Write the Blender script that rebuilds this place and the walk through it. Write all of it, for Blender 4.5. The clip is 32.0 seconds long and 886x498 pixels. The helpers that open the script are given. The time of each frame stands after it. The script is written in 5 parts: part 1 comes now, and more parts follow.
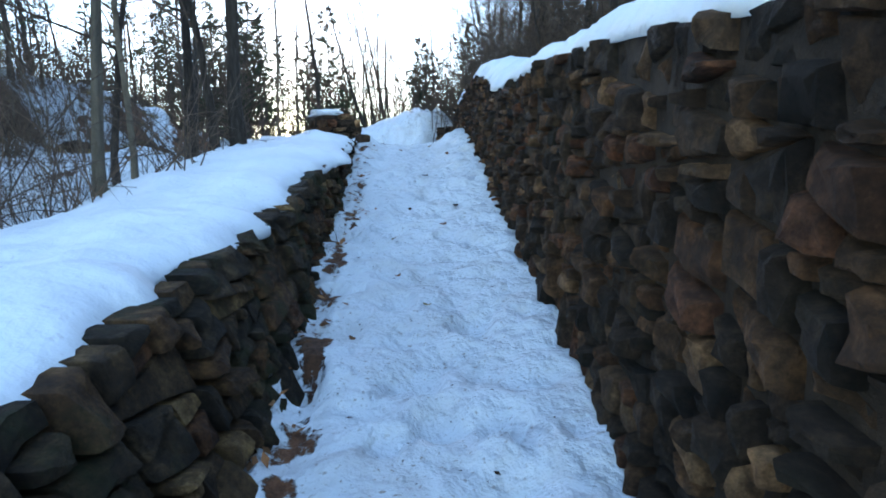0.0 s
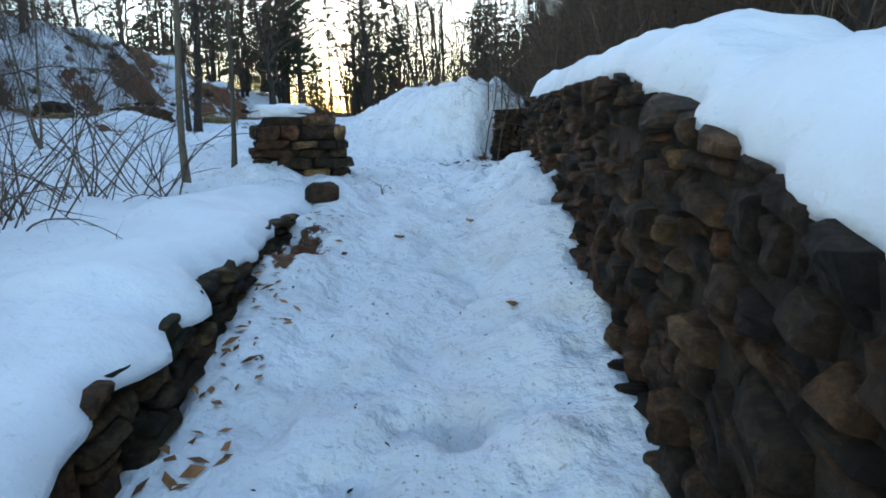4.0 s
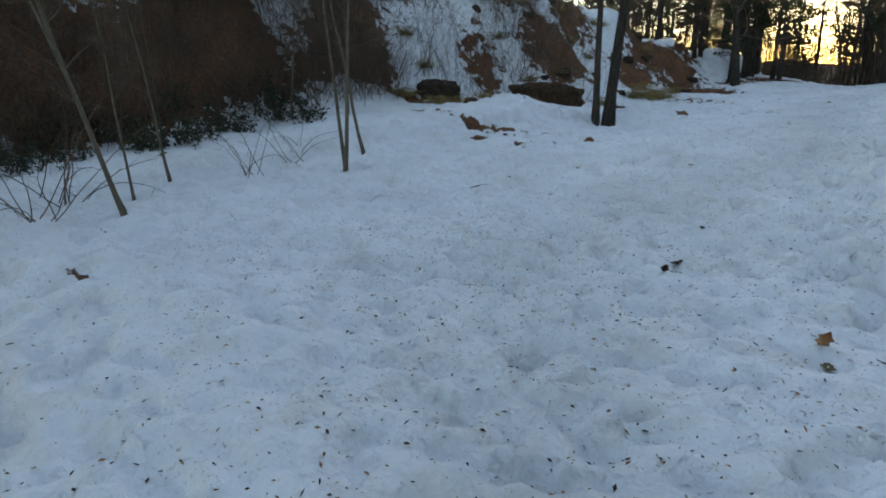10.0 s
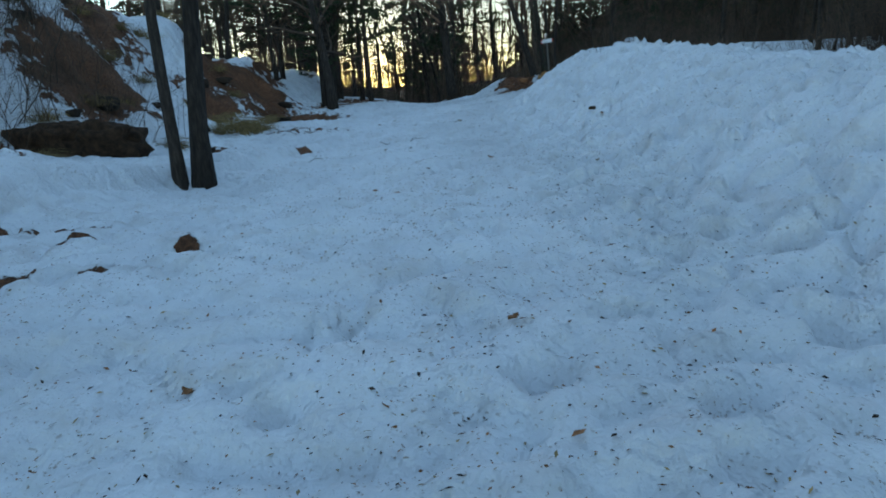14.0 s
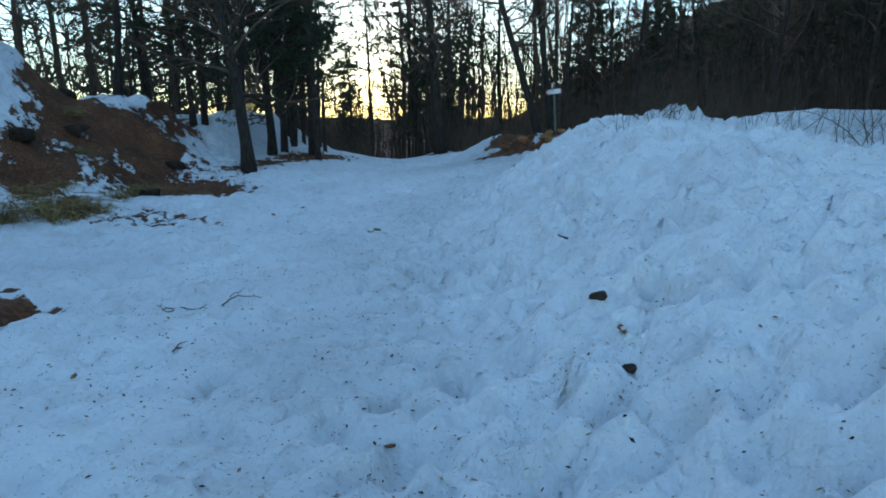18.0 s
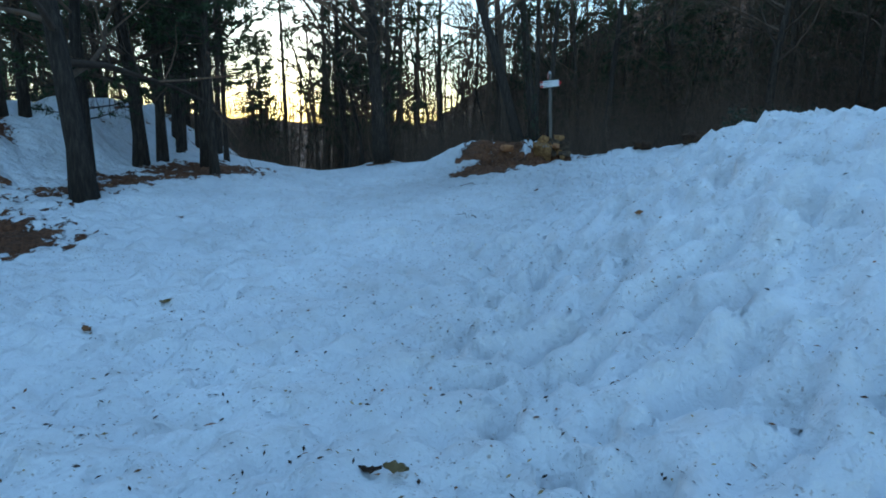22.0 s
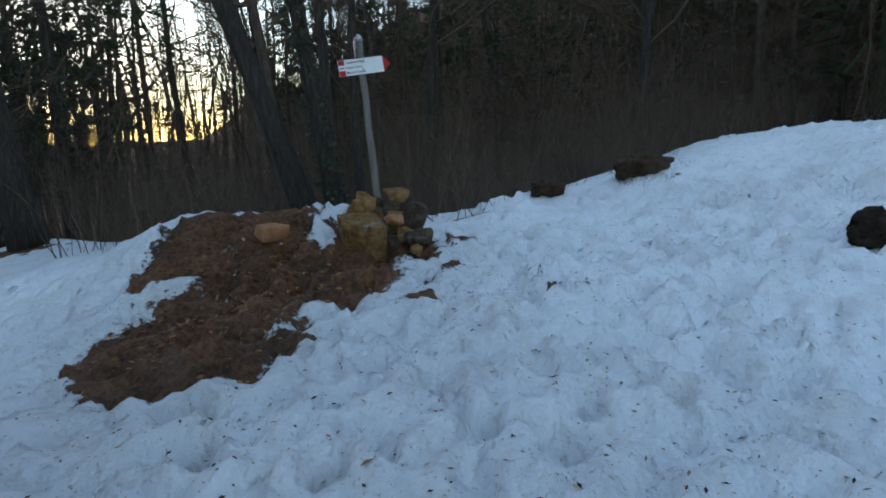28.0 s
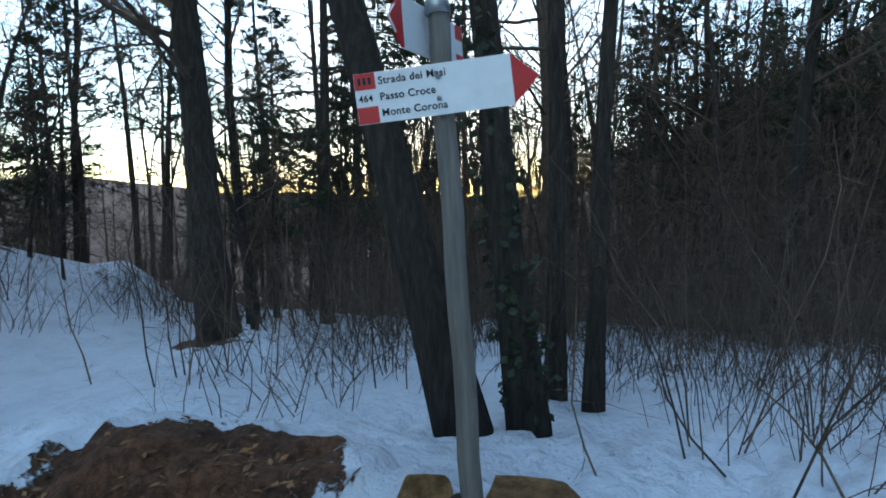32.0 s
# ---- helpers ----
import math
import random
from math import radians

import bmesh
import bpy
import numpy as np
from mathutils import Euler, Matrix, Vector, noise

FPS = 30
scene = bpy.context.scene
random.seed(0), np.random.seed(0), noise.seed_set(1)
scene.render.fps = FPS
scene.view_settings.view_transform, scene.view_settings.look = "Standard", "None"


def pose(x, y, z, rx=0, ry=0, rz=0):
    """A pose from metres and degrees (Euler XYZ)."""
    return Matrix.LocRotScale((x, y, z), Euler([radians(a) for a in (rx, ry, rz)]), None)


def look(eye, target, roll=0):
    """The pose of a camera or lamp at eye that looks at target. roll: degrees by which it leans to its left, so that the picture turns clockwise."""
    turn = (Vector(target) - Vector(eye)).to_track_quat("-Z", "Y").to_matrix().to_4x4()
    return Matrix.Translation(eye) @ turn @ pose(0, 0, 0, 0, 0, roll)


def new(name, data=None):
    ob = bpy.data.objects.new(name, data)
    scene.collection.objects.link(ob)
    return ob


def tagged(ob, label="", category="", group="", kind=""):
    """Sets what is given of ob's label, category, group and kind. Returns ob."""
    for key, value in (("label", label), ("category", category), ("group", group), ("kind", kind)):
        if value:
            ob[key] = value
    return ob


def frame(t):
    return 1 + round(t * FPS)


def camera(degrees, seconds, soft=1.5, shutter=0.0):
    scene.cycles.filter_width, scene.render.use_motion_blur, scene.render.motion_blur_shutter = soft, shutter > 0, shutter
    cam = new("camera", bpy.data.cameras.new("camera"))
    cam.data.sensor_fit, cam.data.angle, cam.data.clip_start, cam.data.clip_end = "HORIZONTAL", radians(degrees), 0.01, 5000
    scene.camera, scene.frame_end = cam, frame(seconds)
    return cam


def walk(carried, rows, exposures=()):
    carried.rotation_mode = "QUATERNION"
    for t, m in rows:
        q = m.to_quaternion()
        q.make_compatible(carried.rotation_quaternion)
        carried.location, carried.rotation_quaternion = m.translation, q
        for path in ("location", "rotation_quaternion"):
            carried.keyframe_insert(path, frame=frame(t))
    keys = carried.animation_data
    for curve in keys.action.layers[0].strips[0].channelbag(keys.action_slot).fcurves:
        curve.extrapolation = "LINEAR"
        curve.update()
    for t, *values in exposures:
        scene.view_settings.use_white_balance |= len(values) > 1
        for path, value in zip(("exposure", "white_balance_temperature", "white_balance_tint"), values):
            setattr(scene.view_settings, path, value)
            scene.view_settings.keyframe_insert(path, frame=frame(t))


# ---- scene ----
cam = camera(70.87, 32.0, soft=1.8)
PATH = [
    (0.0, pose(0.000, -0.000, 2.248, 82.76, 1.18, -0.00)),
    (0.5, pose(-0.050, 0.689, 2.322, 82.53, 1.98, 0.24)),
    (1.0, pose(-0.101, 1.323, 2.394, 81.71, 1.80, -0.98)),
    (1.5, pose(-0.071, 1.997, 2.490, 80.78, 2.73, -0.35)),
    (2.0, pose(-0.090, 2.756, 2.580, 79.80, 2.78, 0.20)),
    (2.5, pose(-0.077, 3.394, 2.744, 79.48, 2.05, 2.29)),
    (4.5, pose(0.004, 6.164, 3.389, 77.24, -0.26, 6.06)),
    (5.0, pose(-0.106, 6.911, 3.521, 77.05, 1.21, 8.16)),
    (5.5, pose(-0.234, 7.583, 3.660, 77.35, 1.65, 9.18)),
    (6.0, pose(-0.286, 8.271, 3.757, 77.45, 1.94, 12.66)),
    (6.5, pose(-0.401, 8.949, 3.855, 77.46, 1.98, 13.76)),
    (7.0, pose(-0.456, 9.644, 3.889, 76.90, 0.75, 14.49)),
    (7.5, pose(-0.612, 10.315, 3.985, 76.09, 1.00, 16.88)),
    (8.0, pose(-0.814, 10.867, 4.062, 76.60, 0.56, 22.14)),
    (8.5, pose(-1.182, 11.460, 4.048, 76.61, 0.47, 32.98)),
    (9.0, pose(-1.674, 11.968, 4.008, 74.97, -0.39, 40.54)),
    (9.5, pose(-2.219, 12.398, 3.977, 73.79, 0.09, 46.54)),
    (10.0, pose(-2.809, 12.955, 3.920, 73.78, 0.61, 44.34)),
    (10.5, pose(-3.377, 13.637, 3.815, 74.51, 0.86, 36.92)),
    (11.0, pose(-3.922, 14.223, 3.730, 74.79, -0.85, 28.16)),
    (11.5, pose(-4.392, 14.803, 3.659, 74.63, -2.22, 23.89)),
    (12.0, pose(-4.840, 15.270, 3.683, 74.69, -1.78, 23.84)),
    (12.5, pose(-5.177, 15.827, 3.655, 75.95, -0.77, 20.04)),
    (13.0, pose(-5.507, 16.505, 3.603, 76.35, 0.76, 15.80)),
    (13.5, pose(-5.796, 17.220, 3.668, 75.79, 2.01, 12.11)),
    (14.0, pose(-5.949, 17.970, 3.760, 75.11, 3.27, 6.71)),
    (14.5, pose(-5.908, 18.680, 3.838, 74.80, 3.54, -2.98)),
    (16.5, pose(-4.829, 21.912, 4.328, 77.52, 0.64, -0.83)),
    (17.0, pose(-4.897, 22.717, 4.369, 78.32, 0.49, 5.09)),
    (17.5, pose(-5.059, 23.460, 4.371, 78.37, 0.34, 7.29)),
    (18.0, pose(-5.218, 24.212, 4.359, 78.19, 0.35, 8.65)),
    (18.5, pose(-5.475, 24.937, 4.333, 78.19, 0.57, 10.41)),
    (19.0, pose(-5.665, 25.655, 4.317, 78.22, 0.09, 9.17)),
    (19.5, pose(-5.921, 26.292, 4.299, 78.66, -0.85, 7.06)),
    (20.0, pose(-6.159, 26.961, 4.250, 79.17, -1.57, 5.77)),
    (20.5, pose(-6.475, 27.693, 4.227, 78.93, -0.84, 7.58)),
    (21.0, pose(-6.737, 28.363, 4.191, 78.72, -0.85, 5.95)),
    (21.5, pose(-6.955, 29.040, 4.156, 78.77, -1.02, 4.55)),
    (22.0, pose(-7.087, 29.832, 4.223, 78.66, -0.94, 0.65)),
    (22.5, pose(-7.167, 30.587, 4.295, 78.42, -0.04, -1.73)),
    (23.0, pose(-7.197, 31.301, 4.343, 78.42, -0.50, -6.18)),
    (23.5, pose(-7.171, 32.066, 4.388, 78.35, -0.48, -8.18)),
    (24.0, pose(-7.202, 32.765, 4.440, 78.68, -0.32, -9.61)),
    (24.5, pose(-7.178, 33.482, 4.439, 78.81, -0.08, -10.65)),
    (25.0, pose(-7.147, 34.185, 4.439, 78.44, 0.53, -12.80)),
    (25.5, pose(-7.016, 34.889, 4.438, 78.18, 0.64, -15.22)),
    (27.5, pose(-6.297, 38.065, 4.498, 79.12, 1.40, -19.70)),
    (28.0, pose(-6.033, 38.771, 4.558, 79.24, 2.16, -18.68)),
    (28.5, pose(-5.743, 39.441, 4.548, 79.78, 2.14, -17.19)),
    (29.0, pose(-5.489, 40.134, 4.555, 80.04, 2.47, -14.21)),
    (29.5, pose(-5.262, 40.785, 4.595, 80.48, 2.80, -11.14)),
    (30.0, pose(-5.005, 41.398, 4.629, 81.51, 2.92, -6.51)),
    (30.5, pose(-4.752, 41.895, 4.652, 81.97, 2.51, -4.74)),
    (31.0, pose(-4.526, 42.324, 4.712, 82.68, 2.14, 0.94)),
    (31.5, pose(-4.468, 42.708, 4.797, 83.95, 0.97, 7.55)),
    (32.0, pose(-4.379, 42.950, 4.874, 85.18, 0.07, 13.15)),
]
from mathutils.geometry import intersect_ray_tri

EXPOSURES = [(0.0, 1.14, 6600, 11), (2.0, 1.0, 6700, 11), (4.0, 0.96, 7400, 11), (6.0, 0.70, 8400, 12), (10.0, 0.38, 9300, 14), (11.7, 0.26, 7300, 5), (14.0, 0.18, 7150, 3), (18.0, 0.28, 6500, 1), (25.3, 0.50, 6350, 1), (27.7, 0.58, 7700, 11), (29.0, 0.76, 8600, 10), (31.0, 1.0, 7700, 9), (32.0, 0.74, 7100, 9)]
walk(cam, PATH, EXPOSURES)

# ---- sky and light: the sun is down behind the hills, low in the north-west ----
world = bpy.data.worlds.new("evening_sky")
scene.world = world
world.use_nodes = True
wn, wl = world.node_tree.nodes, world.node_tree.links
sky = wn.new("ShaderNodeTexSky")
sky.sky_type, sky.sun_disc = "NISHITA", False
sky.sun_elevation, sky.sun_rotation = radians(7.0), radians(-14)
sky.altitude, sky.air_density, sky.dust_density, sky.ozone_density = 600, 0.85, 0.2, 1.6
back = wn["Background"]
back.inputs["Strength"].default_value = 0.56
wl.new(sky.outputs[0], back.inputs["Color"])

sun = new("sun", bpy.data.lights.new("sun", "SUN"))
sun.data.energy, sun.data.angle, sun.data.color = 0.25, radians(25), (1.0, 0.72, 0.5)
sun.matrix_world = look((-14, 60, 12), (0, 0, 0))


# ---- materials ----
def material(name, rough=0.8, metal=0.0):
    m = bpy.data.materials.new(name)
    m.use_nodes = True
    n = m.node_tree.nodes
    b = n["Principled BSDF"]
    b.inputs["Roughness"].default_value, b.inputs["Metallic"].default_value = rough, metal
    b.inputs["Specular IOR Level"].default_value = 0.3
    return m, n, m.node_tree.links, b


def ramp_node(n, stops):
    r = n.new("ShaderNodeValToRGB")
    e = r.color_ramp.elements
    while len(e) < len(stops):
        e.new(0.5)
    for k, (at, col) in zip(e, stops):
        k.position, k.color = at, (*col, 1)
    return r


def noise_node(n, l, scale, detail=6, rough=0.6, src="Object", stretch=None):
    c = n.new("ShaderNodeTexCoord")
    t = n.new("ShaderNodeTexNoise")
    t.inputs["Scale"].default_value, t.inputs["Detail"].default_value, t.inputs["Roughness"].default_value = scale, detail, rough
    if stretch:
        mp = n.new("ShaderNodeMapping")
        mp.inputs["Scale"].default_value = stretch
        l.new(c.outputs[src], mp.inputs[0])
        l.new(mp.outputs[0], t.inputs["Vector"])
    else:
        l.new(c.outputs[src], t.inputs["Vector"])
    return t


def bump_node(n, l, b, height, strength, dist):
    k = n.new("ShaderNodeBump")
    k.inputs["Strength"].default_value, k.inputs["Distance"].default_value = strength, dist
    l.new(height, k.inputs["Height"])
    l.new(k.outputs[0], b.inputs["Normal"])
    return k


def mix_node(n, l, fac, a, b, mode="MIX"):
    m = n.new("ShaderNodeMix")
    m.data_type, m.blend_type = "RGBA", mode
    for s, v in ((m.inputs[0], fac), (m.inputs[6], a), (m.inputs[7], b)):
        if isinstance(v, (int, float)):
            s.default_value = v
        elif isinstance(v, tuple):
            s.default_value = (*v, 1)
        else:
            l.new(v, s)
    return m.outputs[2]


def plain(name, stops, scale, rough=0.85, bump=0.4, bdist=0.01, fine=6.0, stretch=None, rand=0.25, src="Object", island=0.0):
    """A noisy two-scale surface with a little change from piece to piece."""
    m, n, l, b = material(name, rough)
    t = noise_node(n, l, scale, src=src, stretch=stretch)
    f = noise_node(n, l, scale * fine, 5, 0.7, src=src, stretch=stretch)
    r = ramp_node(n, stops)
    add = n.new("ShaderNodeMath")
    add.operation, add.inputs[1].default_value = "MULTIPLY_ADD", 0.45
    sub = n.new("ShaderNodeMath")
    sub.operation, sub.inputs[1].default_value = "SUBTRACT", 0.22
    l.new(t.outputs[0], sub.inputs[0])
    l.new(f.outputs[0], add.inputs[0])
    l.new(sub.outputs[0], add.inputs[2])
    l.new(add.outputs[0], r.inputs[0])
    col = r.outputs[0]
    if rand:
        o = n.new("ShaderNodeObjectInfo")
        rr = ramp_node(n, [(0, (1 - rand,) * 3), (1, (1 + rand, 1 + rand * 0.9, 1 + rand * 0.8))])
        l.new(o.outputs["Random"], rr.inputs[0])
        col = mix_node(n, l, 1.0, col, rr.outputs[0], "MULTIPLY")
    if island:
        gi = n.new("ShaderNodeNewGeometry")
        ri = ramp_node(n, [(0, (1 - island,) * 3), (0.55, (1, 1, 1)), (1, (1 + island, 1 + island * 0.8, 1 + island * 0.6))])
        l.new(gi.outputs["Random Per Island"], ri.inputs[0])
        col = mix_node(n, l, 1.0, col, ri.outputs[0], "MULTIPLY")
    l.new(col, b.inputs["Base Color"])
    bump_node(n, l, b, f.outputs[0], bump, bdist)
    return m


SNOW_TINT = ((0.25, (0.66, 0.67, 0.69)), (0.5, (0.77, 0.78, 0.80)), (0.75, (0.84, 0.85, 0.865)))


def snow_material():
    m, n, l, b = material("old_snow", 0.7)
    t = noise_node(n, l, 1.3)
    f = noise_node(n, l, 7, 4, 0.45)
    g = noise_node(n, l, 60, 4, 0.6)
    r = ramp_node(n, SNOW_TINT)
    l.new(t.outputs[0], r.inputs[0])
    # fine needles and dirt melted into the crust
    dirt = ramp_node(n, [(0.62, (0, 0, 0)), (0.74, (1, 1, 1))])
    d = noise_node(n, l, 38, 3, 0.5)
    l.new(d.outputs[0], dirt.inputs[0])
    area = ramp_node(n, [(0.48, (0, 0, 0)), (0.66, (0.55, 0.55, 0.55))])
    a = noise_node(n, l, 0.9, 3)
    l.new(a.outputs[0], area.inputs[0])
    k = mix_node(n, l, 1.0, dirt.outputs[0], area.outputs[0], "MULTIPLY")
    col = mix_node(n, l, k, r.outputs[0], (0.36, 0.29, 0.24))
    l.new(col, b.inputs["Base Color"])
    b.inputs["Subsurface Weight"].default_value = 0.0
    h = mix_node(n, l, 0.10, f.outputs[0], g.outputs[0])
    bump_node(n, l, b, h, 0.7, 0.05)
    return m


def ground_material():
    """Snow with bare leaf litter and earth where the attribute 'bare' says so, its rim broken up by noise."""
    m, n, l, b = material("snow_and_leaf_litter", 0.75)
    t = noise_node(n, l, 0.7)
    f = noise_node(n, l, 7.5, 4, 0.5)
    g = noise_node(n, l, 45, 5, 0.65)
    r = ramp_node(n, SNOW_TINT)
    l.new(t.outputs[0], r.inputs[0])
    # needles and bark dust melted into the crust
    dirt = ramp_node(n, [(0.62, (0, 0, 0)), (0.70, (1, 1, 1))])
    d = noise_node(n, l, 46, 3, 0.5)
    l.new(d.outputs[0], dirt.inputs[0])
    area = ramp_node(n, [(0.40, (0.06, 0.06, 0.06)), (0.62, (0.85, 0.85, 0.85))])
    a = noise_node(n, l, 1.1, 4, 0.65)
    l.new(a.outputs[0], area.inputs[0])
    k = mix_node(n, l, 1.0, dirt.outputs[0], area.outputs[0], "MULTIPLY")
    snow = mix_node(n, l, k, r.outputs[0], (0.33, 0.25, 0.19))
    stain = ramp_node(n, [(0.50, (0, 0, 0)), (0.68, (0.3, 0.3, 0.3))])
    q = noise_node(n, l, 3.4, 5, 0.6)
    l.new(q.outputs[0], stain.inputs[0])
    snow = mix_node(n, l, stain.outputs[0], snow, (0.50, 0.44, 0.39))
    # trodden, grey strip
    at2 = n.new("ShaderNodeAttribute")
    at2.attribute_name = "trodden"
    snow = mix_node(n, l, at2.outputs["Fac"], snow, mix_node(n, l, 1.0, snow, (0.66, 0.645, 0.63), "MULTIPLY"))
    soil_r = ramp_node(n, [(0.25, (0.046, 0.018, 0.009)), (0.45, (0.125, 0.056, 0.029)), (0.6, (0.235, 0.110, 0.058)), (0.8, (0.10, 0.043, 0.022))])
    s = noise_node(n, l, 22, 6, 0.75)
    l.new(s.outputs[0], soil_r.inputs[0])
    tone = ramp_node(n, [(0.3, (0.55, 0.55, 0.52)), (0.7, (1.35, 1.2, 1.1))])
    w = noise_node(n, l, 1.7, 4)
    l.new(w.outputs[0], tone.inputs[0])
    soil = mix_node(n, l, 1.0, soil_r.outputs[0], tone.outputs[0], "MULTIPLY")
    at = n.new("ShaderNodeAttribute")
    at.attribute_name = "bare"
    e = noise_node(n, l, 3.0, 8, 0.68)
    e2 = noise_node(n, l, 0.9, 3, 0.5)
    half = n.new("ShaderNodeMath")
    half.operation, half.inputs[1].default_value = "MULTIPLY_ADD", 1.0
    l.new(e.outputs[0], half.inputs[0])
    quart = n.new("ShaderNodeMath")
    quart.operation, quart.inputs[1].default_value = "MULTIPLY_ADD", 0.25
    l.new(e2.outputs[0], quart.inputs[0])
    l.new(at.outputs["Fac"], quart.inputs[2])
    l.new(quart.outputs[0], half.inputs[2])
    low = n.new("ShaderNodeMath")
    low.operation, low.inputs[1].default_value = "SUBTRACT", 0.625
    l.new(half.outputs[0], low.inputs[0])
    edge = ramp_node(n, [(0.49, (0, 0, 0)), (0.515, (1, 1, 1))])
    l.new(low.outputs[0], edge.inputs[0])
    col = mix_node(n, l, edge.outputs[0], snow, soil)
    l.new(col, b.inputs["Base Color"])
    h = mix_node(n, l, 0.03, f.outputs[0], g.outputs[0])
    h2 = mix_node(n, l, edge.outputs[0], h, mix_node(n, l, 1.0, s.outputs[0], (0.5, 0.5, 0.5), "MULTIPLY"))
    bump_node(n, l, b, h2, 0.95, 0.095)
    return m


def stone_material(name, dark, mid, light, moss=0.25, vary=True, joined_up=False):
    m, n, l, b = material(name, 0.9)
    t = noise_node(n, l, 8, 8, 0.72)
    f = noise_node(n, l, 22, 9, 0.75)
    r = ramp_node(n, [(0.30, dark), (0.5, mid), (0.68, light)])
    l.new(t.outputs[0], r.inputs[0])
    tones = [(0.0, (0.8, 0.8, 0.8)), (1.0, (1.2, 1.15, 1.1))] if not vary else [(0.0, (0.42, 0.41, 0.40)), (0.3, (0.75, 0.72, 0.70)), (0.55, (1.1, 1.0, 0.92)), (0.72, (1.6, 1.25, 0.9)), (0.84, (1.75, 1.05, 0.8)), (0.92, (2.1, 1.85, 1.5)), (1.0, (4.0, 3.5, 2.8))]
    rr = ramp_node(n, tones)
    if joined_up:
        l.new(n.new("ShaderNodeNewGeometry").outputs["Random Per Island"], rr.inputs[0])
    else:
        l.new(n.new("ShaderNodeObjectInfo").outputs["Random"], rr.inputs[0])
    col = mix_node(n, l, 1.0, r.outputs[0], rr.outputs[0], "MULTIPLY")
    grit = ramp_node(n, [(0.35, (0.55, 0.55, 0.55)), (0.55, (1.0, 1.0, 1.0)), (0.75, (1.6, 1.55, 1.45))])
    l.new(f.outputs[0], grit.inputs[0])
    col = mix_node(n, l, 1.0, col, grit.outputs[0], "MULTIPLY")
    mo = noise_node(n, l, 2.2, 6, 0.7)
    mr = ramp_node(n, [(0.50, (0, 0, 0)), (0.64, (moss * 2.4,) * 3)])
    l.new(mo.outputs[0], mr.inputs[0])
    col = mix_node(n, l, mr.outputs[0], col, (0.045, 0.05, 0.016))
    l.new(col, b.inputs["Base Color"])
    bump_node(n, l, b, f.outputs[0], 1.0, 0.11)
    return m


SNOW = snow_material()
GROUND = ground_material()
STONE = stone_material("dark_fieldstone", (0.018, 0.011, 0.0065), (0.070, 0.042, 0.025), (0.20, 0.122, 0.072), 0.07)
STONE_FAR = stone_material("dark_fieldstone_joined", (0.018, 0.011, 0.0065), (0.070, 0.042, 0.025), (0.20, 0.122, 0.072), 0.07, joined_up=True)
TAN_STONE = stone_material("tan_sandstone", (0.22, 0.108, 0.040), (0.52, 0.265, 0.10), (0.68, 0.39, 0.17), 0.0, False)
RED_STONE = plain("reddish_sandstone", [(0.2, (0.24, 0.10, 0.045)), (0.5, (0.40, 0.18, 0.085)), (0.8, (0.52, 0.27, 0.14))], 9, 0.9, 0.6, 0.02)
MOSSY_STONE = stone_material("mossy_fieldstone", (0.018, 0.011, 0.006), (0.066, 0.041, 0.021), (0.20, 0.132, 0.066), 0.34)
MOSSY_FAR = stone_material("mossy_fieldstone_joined", (0.018, 0.011, 0.006), (0.066, 0.041, 0.021), (0.20, 0.132, 0.066), 0.34, joined_up=True)
GREY_STONE = stone_material("grey_brown_slab", (0.07, 0.046, 0.030), (0.17, 0.115, 0.078), (0.30, 0.22, 0.155), 0.04, False)
CHALK = plain("worn_chalk", [(0.3, (0.35, 0.33, 0.29)), (0.7, (0.55, 0.53, 0.48))], 30, 0.95, 0.2, 0.002)
BROWN_EARTH = plain("brown_root_earth", [(0.3, (0.03, 0.016, 0.009)), (0.7, (0.12, 0.065, 0.036))], 10, 0.95, 1.0, 0.05)
EARTH = plain("dark_earth", [(0.3, (0.02, 0.014, 0.01)), (0.7, (0.07, 0.045, 0.03))], 8, 0.95, 0.8, 0.03)
BARK = plain("rough_brown_bark", [(0.2, (0.018, 0.014, 0.011)), (0.5, (0.05, 0.038, 0.03)), (0.8, (0.105, 0.083, 0.066))], 9, 0.95, 0.9, 0.03, 5, (3, 3, 0.5))
GREY_BARK = plain("grey_smooth_bark", [(0.2, (0.07, 0.058, 0.042)), (0.6, (0.15, 0.12, 0.086)), (0.9, (0.23, 0.19, 0.14))], 6, 0.9, 0.5, 0.012, 5, (2, 2, 0.6))
TWIG = plain("brown_twigs", [(0.2, (0.055, 0.036, 0.026)), (0.8, (0.155, 0.107, 0.076))], 5, 0.9, 0.2, 0.004, island=0.5)
NEEDLES = plain("pine_needles", [(0.2, (0.012, 0.022, 0.010)), (0.6, (0.035, 0.055, 0.024)), (0.9, (0.07, 0.085, 0.035))], 3, 0.8, 0.2, 0.01, island=0.5)
LEAF = plain("dry_fallen_leaves", [(0.2, (0.11, 0.045, 0.018)), (0.5, (0.25, 0.11, 0.045)), (0.8, (0.38, 0.21, 0.10))], 7, 0.8, 0.2, 0.004, island=0.6)
BROWN_LEAF = plain("dead_brown_leaves", [(0.2, (0.05, 0.028, 0.018)), (0.8, (0.15, 0.085, 0.05))], 7, 0.85, 0.2, 0.004, island=0.5)
DARK_LEAF = plain("dark_evergreen_leaves", [(0.2, (0.012, 0.018, 0.010)), (0.8, (0.05, 0.062, 0.03))], 7, 0.6, 0.2, 0.004)
